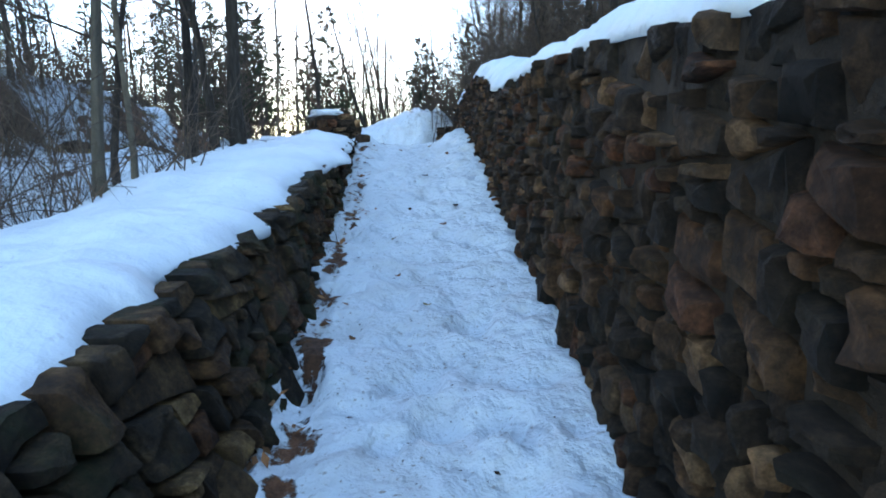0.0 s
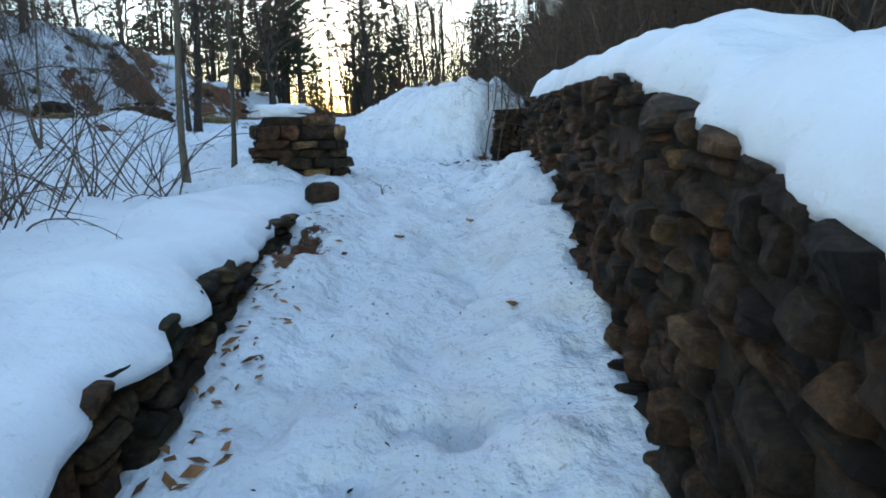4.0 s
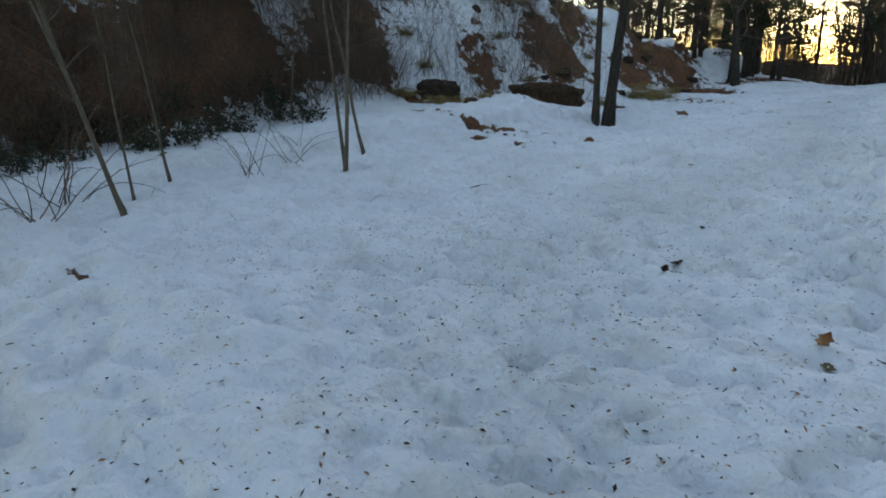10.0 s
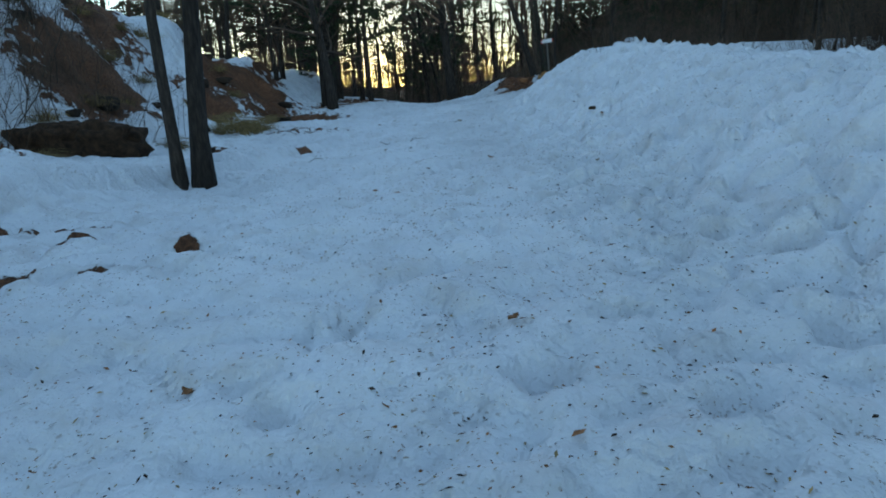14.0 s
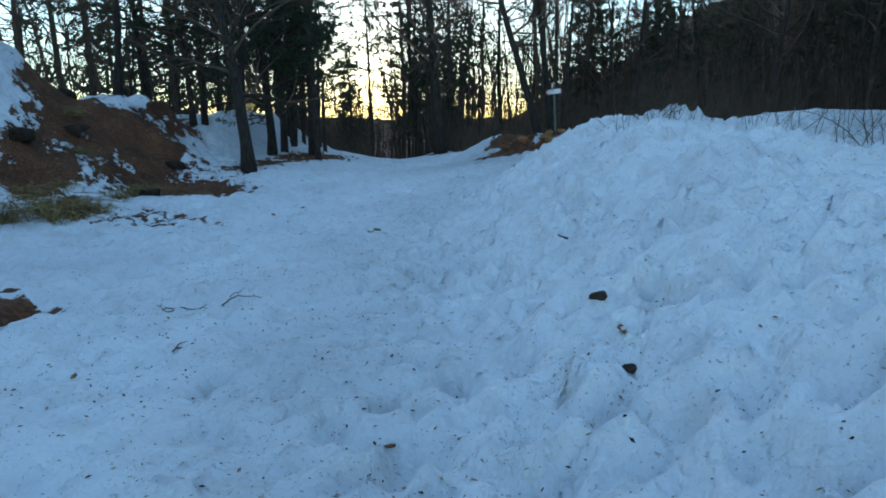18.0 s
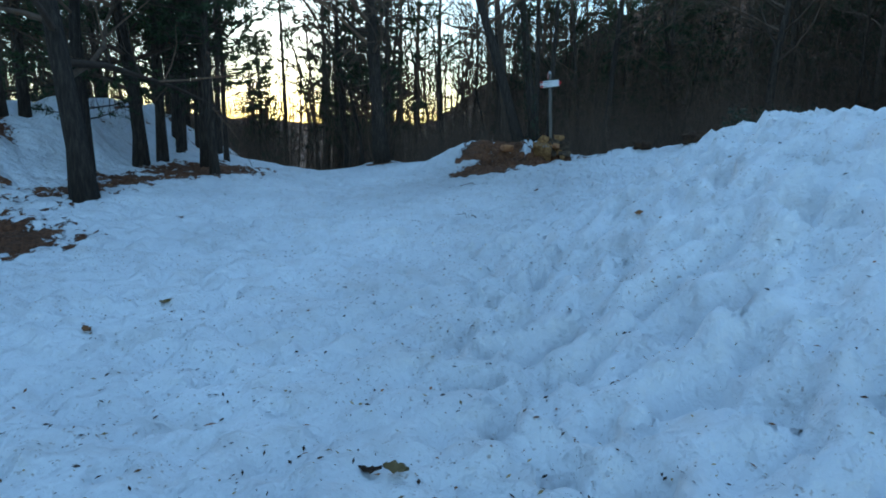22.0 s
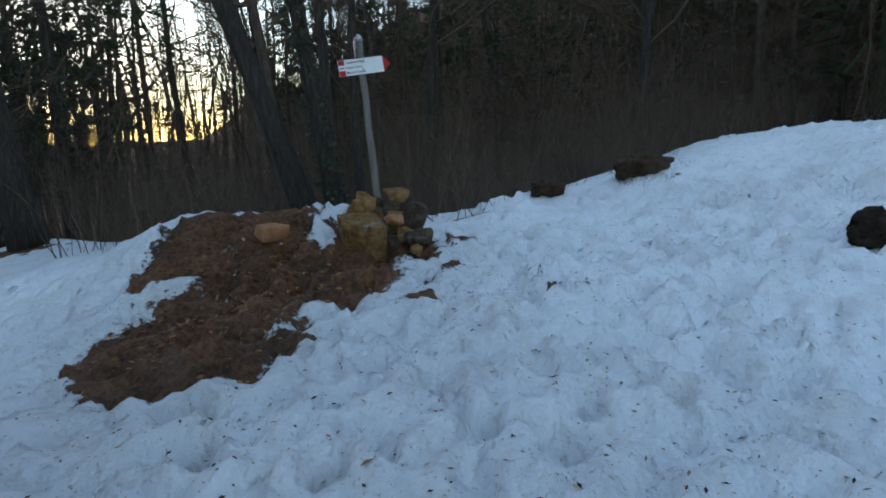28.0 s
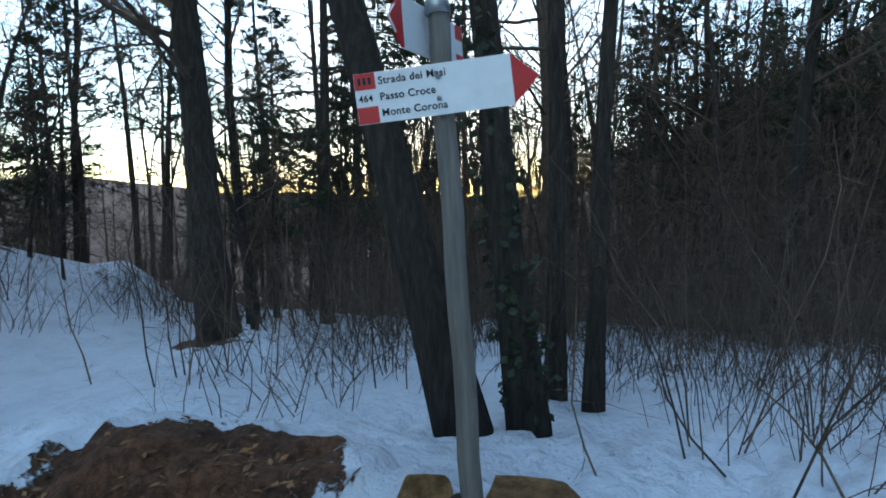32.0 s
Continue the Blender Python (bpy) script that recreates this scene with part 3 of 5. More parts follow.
    Z = Z - 0.05 * smooth(0.45, 0.6, bare) * (far < 60)
    me = bpy.data.meshes.new("ground")
    ny, nx = X.shape
    me.vertices.add(nx * ny)
    me.vertices.foreach_set("co", np.stack([X, Y, Z], -1).astype(np.float32).ravel())
    q = np.arange((ny - 1) * nx).reshape(ny - 1, nx)[:, :-1].ravel()
    loops = np.stack([q, q + 1, q + nx + 1, q + nx], -1).astype(np.int32)
    me.loops.add(loops.size)
    me.loops.foreach_set("vertex_index", loops.ravel())
    me.polygons.add(len(loops))
    me.polygons.foreach_set("loop_start", np.arange(0, loops.size, 4, dtype=np.int32))
    me.polygons.foreach_set("use_smooth", np.ones(len(loops), dtype=bool))
    me.update(calc_edges=True)
    for name, val in (("bare", bare), ("trodden", 0.9 * np.exp(-(((X + 7.2 - 0.25 * (Y - 40)) / 1.5) ** 2)) * smooth(36, 42, Y) * smooth(47, 44, Y) + 0.35 * np.exp(-(((X - np.interp(Y, (0, 10, 13, 17, 22, 30, 35, 43), (-.1, -.6, -2.9, -5.7, -5, -7.1, -7, -4.5))) / 0.8) ** 2)))):
        a = me.attributes.new(name, "FLOAT", "POINT")
        a.data.foreach_set("value", np.clip(val, 0, 1).astype(np.float32).ravel())
    me.materials.append(GROUND)
    ob = new("ground", me)
    tagged(ob, "trodden old snow over leaf-littered woodland ground", "ground", kind="structure")
    return xs, ys, Z


XS, YS, ZS = build_ground()


def floor_at(x, y):
    """The finished ground's level."""
    i = int(np.clip(np.searchsorted(YS, y) - 1, 0, len(YS) - 2))
    j = int(np.clip(np.searchsorted(XS, x) - 1, 0, len(XS) - 2))
    a, b = (y - YS[i]) / (YS[i + 1] - YS[i]), (x - XS[j]) / (XS[j + 1] - XS[j])
    return float((ZS[i, j] * (1 - b) + ZS[i, j + 1] * b) * (1 - a) + (ZS[i + 1, j] * (1 - b) + ZS[i + 1, j + 1] * b) * a)


# ---- dry-stone walls ----
def cells(rng, length, height, w, h):
    """Random rubble: a rectangle split again and again by slanting joints, with no running courses."""
    aspect = w / h
    todo = []
    u = 0.0
    while u < length - 0.01:
        step = min(rng.uniform(0.7, 1.3), length - u)
        step = length - u if length - u - step < 0.4 else step
        todo.append([(u, 0.0), (u + step, 0.0), (u + step, height), (u, height)])
        u += step
    while todo:
        poly = todo.pop()
        us, ws = [a for a, _ in poly], [b for _, b in poly]
        du, dw = max(us) - min(us), max(ws) - min(ws)
        area = abs(sum(poly[k][0] * poly[(k + 1) % len(poly)][1] - poly[(k + 1) % len(poly)][0] * poly[k][1] for k in range(len(poly)))) / 2
        if area < w * h * rng.choice((0.5, 0.9, 1.2, 1.7, 2.6)) and du < 4 * w and dw < 3.2 * h:
            if area > 0.0008 and min(du, dw) > 0.015:
                yield poly, (sum(us) / len(us), sum(ws) / len(ws))
            continue
        upright = du > dw * aspect * rng.uniform(0.6, 1.5)
        mx, my = min(us) + du * rng.uniform(0.33, 0.67), min(ws) + dw * rng.uniform(0.33, 0.67)
        lean = rng.gauss(0, 0.22)
        nx, ny = (math.cos(lean), math.sin(lean)) if upright else (math.sin(lean * 0.7), math.cos(lean * 0.7))
        for sign in (1, -1):
            out = []
            for k, a in enumerate(poly):
                b = poly[(k + 1) % len(poly)]
                da, db = sign * ((a[0] - mx) * nx + (a[1] - my) * ny), sign * ((b[0] - mx) * nx + (b[1] - my) * ny)
                if da <= 0:
                    out.append(a)
                if da * db < 0:
                    q = da / (da - db)
                    out.append((a[0] + q * (b[0] - a[0]), a[1] + q * (b[1] - a[1])))
            if len(out) >= 3:
                todo.append(out)


def stone_mesh(rng, poly, mid, place, proud, mat):
    """One walling stone: its outline laid into the wall by place(u, w, out)."""
    v, f = [], []
    n0 = len(poly)
    ring = []
    for i, a in enumerate(poly):
        b = poly[(i + 1) % n0]
        ring += [a, ((a[0] + b[0]) / 2, (a[1] + b[1]) / 2)]
    n = len(ring)
    out = proud + rng.uniform(-0.035, 0.04)
    tilt = (rng.uniform(-0.22, 0.22), rng.uniform(-0.25, 0.18))
    shift = rng.uniform(0, 90)
    reach = max(0.03, min(max(abs(a[0] - mid[0]) for a in ring), max(abs(a[1] - mid[1]) for a in ring)))
    gap = min(0.30, 0.007 / reach + rng.uniform(0.0, 0.05))
    for size, o in ((1 - gap, -0.10), (1 - gap * 1.1, out * 0.5), (0.86 - gap, out * 0.95), (0.45, out * 1.05)):
        for a in ring:
            u, w = mid[0] + (a[0] - mid[0]) * size, mid[1] + (a[1] - mid[1]) * size
            q = Vector((u * 14, w * 14, shift))
            u, w = u + 0.016 * noise.noise(q), w + 0.013 * noise.noise(q + Vector((0, 0, 9)))
            lift = (u - mid[0]) * tilt[0] + (w - mid[1]) * tilt[1] + 0.03 * noise.noise(q * 1.2 + Vector((0, 0, 5))) if o > 0 else 0
            v.append(place(u, w, o + lift))
    v.append(place(mid[0], mid[1], out + 0.004))
    for k in range(3):
        for i in range(n):
            i2 = (i + 1) % n
            f.append((k * n + i, k * n + i2, (k + 1) * n + i2, (k + 1) * n + i))
    for i in range(n):
        f.append((3 * n + i, 3 * n + (i + 1) % n, 4 * n))
    return v, f


def lay_wall(owner, seed, length, height, w, h, place, proud, mat, keep):
    """Stones as parts where keep(u) holds, the rest joined into one part."""
    rng = random.Random(seed)
    rest = Shape()
    count = 0
    for poly, mid in cells(rng, length, height, w, h):
        v, f = stone_mesh(rng, poly, mid, place, proud, mat)
        if keep(mid[0]) and count < 300:
            count += 1
            piece("stone", mesh_of("stone", v, f, mat, False), owner)
        else:
            base = len(rest.v)
            rest.v += v
            rest.f += [tuple(base + i for i in q) for q in f]
    if rest.v:
        tagged(piece("far_stones", rest.mesh("far_stones", MOSSY_FAR if mat is MOSSY_STONE else STONE_FAR, False), owner), kind="stuff")


def strip_body(name, ys, section, mat):
    """A solid swept along y: section(y) gives a closed ring of (x, z)."""
    v, f, n = [], [], 0
    for y in ys:
        ring = section(y)
        n = len(ring)
        v += [(x, y, z) for x, z in ring]
    for i in range(len(ys) - 1):
        for k in range(n):
            k2 = (k + 1) % n
            f.append((i * n + k, i * n + k2, (i + 1) * n + k2, (i + 1) * n + k))
    f.append(tuple(range(n))[::-1])
    f.append(tuple((len(ys) - 1) * n + k for k in range(n)))
    return mesh_of(name, v, f, mat)


def east_wall():
    owner = tagged(new("wall_east"), "tall dark dry-stone wall beside the snowy ramp", "stone wall", kind="structure")
    ys = np.arange(-2.5, 12.95, 0.25)
    piece("core", strip_body("core", ys, lambda y: [(east_face(y) + 0.03, float(ground_level(0, y)) - 0.3), (east_face(y) + 0.45, float(ground_level(0, y)) - 0.3), (east_face(y) + 0.45, float(wall_top(y)) - 0.02), (east_face(y) + 0.05, float(wall_top(y)) - 0.02)], EARTH), owner)

    def place(u, w, out):
        y = u - 2.5
        lo = float(ground_level(0, y)) - 0.12
        k = w / 1.25
        return Vector((float(east_face(y)) + 0.03 + 0.05 * k - out, y, lo + (float(wall_top(y)) - lo) * k))

    lay_wall(owner, 3, 15.3, 1.25, 0.155, 0.085, place, 0.05, STONE, lambda u: 3.2 < u < 6.6)

    # the broken end of the wall
    lo = float(ground_level(0.3, 12.8)) - 0.15
    lay_wall(owner, 5, 0.8, 3.36 - lo, 0.2, 0.095, lambda u, w, o: Vector((float(east_face(12.8)) + 0.02 + u * 0.9, 12.78 + o - 0.12 * u, lo + w)), 0.05, STONE, lambda u: True)
    return owner


def west_wall():
    owner = tagged(new("wall_west"), "low mossy dry-stone wall half buried in snow", "stone wall", kind="structure")
    ys = np.arange(-2.5, 9.7, 0.25)
    piece("core", strip_body("core", ys, lambda y: [(west_face(y) - 0.03, float(ground_level(0, y)) - 0.3), (west_face(y) - 0.06, float(west_top(y)) - 0.05), (west_face(y) - 0.4, float(west_top(y)) - 0.05), (west_face(y) - 0.4, float(ground_level(0, y)) - 0.3)], EARTH), owner)

    def place(u, w, out):
        y = u - 2.5
        lo = float(ground_level(0, y)) - 0.12
        k = w / 0.62
        return Vector((float(west_face(y)) - 0.03 + float(np.interp(y, (2, 3, 4, 6), (0.34, 0.26, 0.17, 0.08))) * (1 - k) + out, y, lo + (float(west_top(y)) - lo) * k))

    lay_wall(owner, 8, 11.6, 0.62, 0.19, 0.10, place, 0.022, MOSSY_STONE, lambda u: 2.8 < u < 11)
    return owner


def drift(name, label, ys, left, right, level, thick, seed, rows=14, edge=0.10):
    """A rounded bank of snow along y, lying between left(y) and right(y) on level(x, y)."""
    v, f = [], []
    n = rows + 1
    for y in ys:
        a, b = left(y), right(y)
        wob = edge * (noise.noise(Vector((0.3, y * 2.1, seed))) + 0.9 * noise.noise(Vector((0.7, y * 6.0, seed))))
        fade = min(1.0, max(0.05, (y - ys[0]) / 0.35, 0.0), max(0.05, (ys[-1] - y) / 0.35))
        for k in range(n):
            s = k / rows
            x = a + (b - a) * s + wob * (1 if b > a else 0) * (abs(2 * s - 1) ** 3)
            bulge = (1 - abs(2 * s - 1) ** 4.0) ** 0.6
            top = thick(y) * fade * bulge * (1 + 0.5 * noise.noise(Vector((x * 1.8, y * 1.8, seed + 4))) + 0.35 * noise.noise(Vector((x * 5, y * 5, seed)))) + 0.02 * noise.noise(Vector((x * 9, y * 9, seed)))
            v.append((x, y, level(x, y) + top))
    m = len(v)
    for k in range(m):
        i, s = divmod(k, n)
        y = ys[i]
        v.append((v[k][0], y, level(v[k][0], y) - 0.04))
    for i in range(len(ys) - 1):
        for k in range(rows):
            p = i * n + k
            f.append((p, p + 1, p + n + 1, p + n))
            f.append((m + p, m + p + n, m + p + n + 1, m + p + 1))
        p = i * n
        f.append((p, p + n, m + p + n, m + p))
        f.append((p + rows, m + p + rows, m + p + n + rows, p + n + rows))
    ob = new(name, mesh_of(name, v, f, SNOW))
    return tagged(ob, label, "snow")


east_wall()
west_wall()
drift("snow_cap", "thick rounded cap of snow along the tall stone wall", np.arange(-2.2, 12.55, 0.06), lambda y: float(east_face(y)) + 0.06, lambda y: float(east_face(y)) + 0.95,
      lambda x, y: float(wall_top(y)) + 0.01, lambda y: 0.14 + 0.03 * math.sin(y * 1.3) + 0.05 * float(smooth(6.5, 9, y)), 2, 16, 0.07)
drift("snow_cap", "broad drift of snow on the low stone wall", np.arange(-2.2, 10.1, 0.06), lambda y: float(west_face(y)) - 1.9, lambda y: float(west_face(y)) + 0.05 - 0.12 * float(smooth(5.8, 4.0, y)) + 0.03 * math.sin(y * 2.3) - 0.08 * float(smooth(7.4, 8.4, y)) * float(smooth(9.5, 9.0, y)) + 0.15 * float(smooth(9.3, 9.9, y)),
      lambda x, y: max(float(west_top(y)) - 0.02 - 0.30 * max(0.0, float(west_face(y)) - 0.5 - x), float(terrain(x, y)) - 0.05) if x < west_face(y) else float(west_top(y)) - 0.03, lambda y: 0.13, 7, 24, 0.11)


def stone_pier():
    px, py = -1.90, 11.22
    z0 = min(floor_at(px + a, py + b) for a in (-0.4, 0.4) for b in (-0.3, 0.3)) - 0.1
    owner = empty("stone_pier", px, py, z0, "square ruined stone pier with snow on one shoulder", "stone pier")
    owner.rotation_euler = (0, 0, radians(22))
    high = 3.26 - z0
    v = [Vector((x * (0.30 - 0.03 * z), y * (0.23 - 0.02 * z), z * (high - 0.1))) for z in (0, 1) for y in (-1, 1) for x in (-1, 1)]
    piece("core", mesh_of("core", v, [(0, 2, 3, 1), (4, 5, 7, 6), (0, 1, 5, 4), (2, 6, 7, 3), (0, 4, 6, 2), (1, 3, 7, 5)], EARTH, False), owner)
    rng = random.Random(41)
    z = 0.0
    while z < high - 0.13:
        h = rng.uniform(0.06, 0.17)
        h = min(h, high - 0.10 - z)
        t = 1 - 0.12 * z / high
        for side in range(4):
            length = (0.88, 0.66)[side % 2] * t
            u = -length / 2
            while u < length / 2 - 0.04:
                w = min(rng.uniform(0.14, 0.38), length / 2 - u)
                if length / 2 - u - w < 0.1:
                    w = length / 2 - u
                v, f = rock(rng, w / 2 * 1.03, 0.085, h / 2 * 1.1, 24, 0.45, 0.12)
                an = side * math.pi / 2
                c, d = math.cos(an), math.sin(an)
                out = -((0.66, 0.88)[side % 2] * t / 2 - 0.075 + rng.uniform(-0.04, 0.05))
                tip = rng.uniform(-0.08, 0.08)
                pts = []
                for p in v:
                    a, b = p.x + u + w / 2, p.y + out
                    pts.append((a * c - b * d, a * d + b * c, p.z + z + h / 2 + p.x * tip))
                piece("stone", mesh_of("stone", pts, f, TAN_STONE if rng.random() < 0.13 and z < high - 0.2 else STONE, False), owner)
                u += w
        z += h
    for x, y, sx, sy, sz, turn, lift in ((-0.15, -0.06, 0.20, 0.22, 0.07, 12, -0.02), (0.17, -0.05, 0.17, 0.21, 0.06, -8, -0.01), (0.02, 0.14, 0.27, 0.13, 0.06, 4, -0.01), (0.10, -0.06, 0.19, 0.16, 0.03, 20, 0.04), (-0.14, 0.02, 0.18, 0.17, 0.03, -15, 0.045)):
        v, f = rock(rng, sx, sy, sz, 40, 0.5, 0.15)
        c, d = math.cos(radians(turn)), math.sin(radians(turn))
        piece("cap_stone", mesh_of("cap_stone", [(p.x * c - p.y * d + x, p.x * d + p.y * c + y, p.z + high - 0.06 + lift) for p in v], f, STONE, False), owner, "dark weathered flat slab")
    v, f = blob(rng, 0.28, 0.27, 0.075, 0.16, 34, 16, 0.5, 2.4)
    s = new("snow_cap", mesh_of("snow_cap", v, f, SNOW))
    s.matrix_basis = pose(px - 0.15, py - 0.03, z0 + high + 0.005, 0, 0, 20)
    tagged(s, "soft pad of snow on the stone pier", "snow")


stone_pier()


def worn_rock(rng, rx, ry, rz):
    """An angular stone whose faces and edges are dented and worn."""
    v, f = rock(rng, rx * 1.1, ry * 1.1, rz * 1.1, 15, 0.5, 0.10)
    bm = bmesh.new()
    vs = [bm.verts.new(p) for p in v]
    for q in f:
        if len(set(q)) == len(q):
            bm.faces.new([vs[i] for i in q])
    bmesh.ops.triangulate(bm, faces=bm.faces)
    bmesh.ops.subdivide_edges(bm, edges=bm.edges, cuts=2, use_grid_fill=True)
    bmesh.ops.smooth_vert(bm, verts=bm.verts, factor=0.12, use_axis_x=True, use_axis_y=True, use_axis_z=True)
    off, m = rnd_dir(rng) * 40, min(rx, ry, rz)
    for q in bm.verts:
        c = q.co / m
        q.co += q.co.normalized() * m * (0.09 * noise.noise(c * 0.9 + off) + 0.06 * noise.noise(c * 2.6 + off) + 0.03 * noise.noise(c * 6 + off))
    bm.verts.index_update()
    out = [q.co.copy() for q in bm.verts], [tuple(w.index for w in q.verts) for q in bm.faces]
    bm.free()
    return out


def loose_stone(x, y, rx, ry, rz, seed, mat, label, sink=0.35, turn=0.0, z=None, group="", tilt=0.0, angular=True):
    rng = random.Random(seed)
    v, f = worn_rock(rng, rx, ry, rz) if angular else blob(rng, rx, ry, rz, 0.2, 26, 16, 0, 2.0)
    ob = new("stone", mesh_of("stone", v, f, mat))
    level = floor_at(x, y) if z is None else z
    ob.matrix_basis = pose(x, y, level + rz * (1 - sink), tilt, tilt * 0.4, turn)
    return tagged(ob, label, "stone", group)


def rubble_wall():
    """The short wall that holds the mound, with its broken end to the path."""
    owner = tagged(new("wall_rubble"), "dark broken stone wall under the snowy mound", "stone wall", kind="structure")
    z0 = floor_at(0.3, 15.6) - 0.15

    def place(u, w, o):
        k = w / 0.95
        return Vector((-0.16 + u + 0.12 * k * (u < 0.3), 16.15 - 0.06 * u - o + 0.10 * k, z0 + w * (1 + 0.04 * u)))
    lay_wall(owner, 31, 2.3, 1.0, 0.18, 0.078, place, 0.06, STONE, lambda u: True)
    lay_wall(owner, 33, 0.7, 1.0, 0.18, 0.078, lambda u, w, o: Vector((-0.13 - o + 0.1 * w, 16.8 - u, z0 + w)), 0.06, STONE, lambda u: True)
    v = [(-0.10, 16.2, z0 - 0.1), (2.2, 16.05, z0 - 0.1), (2.2, 16.9, z0 - 0.1), (-0.1, 16.9, z0 - 0.1), (-0.02, 16.28, z0 + 0.97), (2.2, 16.15, z0 + 1.05), (2.2, 16.9, z0 + 1.05), (0.0, 16.9, z0 + 0.97)]
    piece("core", mesh_of("core", v, [(0, 3, 2, 1), (4, 5, 6, 7), (0, 1, 5, 4), (1, 2, 6, 5), (2, 3, 7, 6), (3, 0, 4, 7)], EARTH, False), owner)


rubble_wall()
# ---- trees and shrubs ----
def crooked(rng, p, d, length, steps, wander, lift=0.0):
    pts = [p.copy()]
    for _ in range(steps):
        d = (d + rnd_dir(rng) * wander + Vector((0, 0, lift))).normalized()
        p = p + d * (length / steps)
        pts.append(p.copy())
    return pts


def bare_tree_meshes(seed, height, r0, lean=(0.0, 0.0), limbs=22, first=0.3, spread=0.8, twigs=7, wander=0.06, bark=None, crown_mat=None, fine=9, hair=0.007):
    rng = random.Random(seed)
    trunk = Shape()
    d = Vector((lean[0], lean[1], 1)).normalized()
    pts = crooked(rng, Vector((0, 0, -0.15)), d, height + 0.15, 11, wander, 0.02)
    rad = [max(0.012, r0 * (1 - 0.86 * (i / 11) ** 0.9) * (1.35 if i == 0 else 1.0)) for i in range(12)]
    trunk.tube(pts, rad, 8)
    crown = Shape()
    for k in range(limbs):
        s = first + (1 - first) * (k + rng.random()) / limbs
        i = min(int(s * 11), 10)
        p = pts[i].lerp(pts[i + 1], s * 11 - i)
        an = rng.uniform(0, 2 * math.pi)
        out = Vector((math.cos(an), math.sin(an), rng.uniform(0.05, 0.9))).normalized()
        ln = height * spread * (0.16 + 0.30 * (1 - s)) * rng.uniform(0.6, 1.3)
        bp = crooked(rng, p, out, ln, 5, 0.24, 0.06)
        br = max(0.006, rad[i] * rng.uniform(0.25, 0.45))
        crown.tube(bp, [br * (1 - 0.8 * j / 5) for j in range(6)], 4, False)
        for _ in range(twigs):
            j = rng.randint(1, 4)
            q = bp[j].lerp(bp[j + 1], rng.random())
            td = (rnd_dir(rng) + (bp[j + 1] - bp[j]).normalized() * 1.1 + Vector((0, 0, 0.2))).normalized()
            tp = crooked(rng, q, td, ln * rng.uniform(0.25, 0.6), 3, 0.3, 0.04)
            crown.tube(tp, [br * 0.35, br * 0.28, br * 0.2, 0.003], 3, False)
            for _ in range(fine):
                jj = rng.randint(0, 2)
                w = tp[jj].lerp(tp[jj + 1], rng.random())
                wd = (rnd_dir(rng) + td * 0.8).normalized()
                crown.spike(w, wd, ln * rng.uniform(0.12, 0.32), hair, rnd_dir(rng))
    return trunk.mesh("trunk", bark or BARK), crown.mesh("crown", crown_mat or TWIG)


def pine_meshes(seed, height, r0, first=0.35, reach=0.30, limbs=58, droop=-0.02, dense=30):
    rng = random.Random(seed)
    trunk, crown, sticks = Shape(), Shape(), Shape()
    pts = crooked(rng, Vector((0, 0, -0.15)), Vector((rng.uniform(-0.04, 0.04), rng.uniform(-0.04, 0.04), 1)), height + 0.15, 11, 0.025, 0.03)
    rad = [max(0.015, r0 * (1 - 0.88 * i / 11) * (1.3 if i == 0 else 1)) for i in range(12)]
    trunk.tube(pts, rad, 8)
    for k in range(limbs):
        s = first + (0.99 - first) * (k + rng.random()) / limbs
        i = min(int(s * 11), 10)
        p = pts[i].lerp(pts[i + 1], s * 11 - i)
        an = rng.uniform(0, 2 * math.pi)
        ln = height * reach * (0.18 + 0.9 * (1 - s) / (1 - first)) * rng.uniform(0.45, 1.15)
        bp = crooked(rng, p, Vector((math.cos(an), math.sin(an), rng.uniform(-0.12, 0.35))).normalized(), ln, 4, 0.12, droop + 0.06)
        br = max(0.008, rad[i] * 0.3)
        sticks.tube(bp, [br * (1 - 0.75 * j / 4) for j in range(5)], 4, False)
        for c in range(9):
            j = rng.randint(1, 3)
            q = bp[j].lerp(bp[j + 1], rng.random())
            bd = (rnd_dir(rng) + (bp[j + 1] - bp[j]).normalized() * 0.8 + Vector((0, 0, 0.15)))
            bd.z *= 0.5
            bd.normalize()
            tw = ln * rng.uniform(0.12, 0.34)
            sticks.spike(q, bd, tw, br * 0.8, Vector((0, 0, 1)))
            for _ in range(dense):
                at = q + bd * tw * rng.uniform(0.25, 1.0)
                crown.spike(at, (rnd_dir(rng) + bd * 0.6).normalized(), rng.uniform(0.09, 0.20) * height / 11, 0.020, rnd_dir(rng))
    return trunk.mesh("trunk", BARK), sticks.mesh("limb_frame", BARK), crown.mesh("foliage", NEEDLES, False)


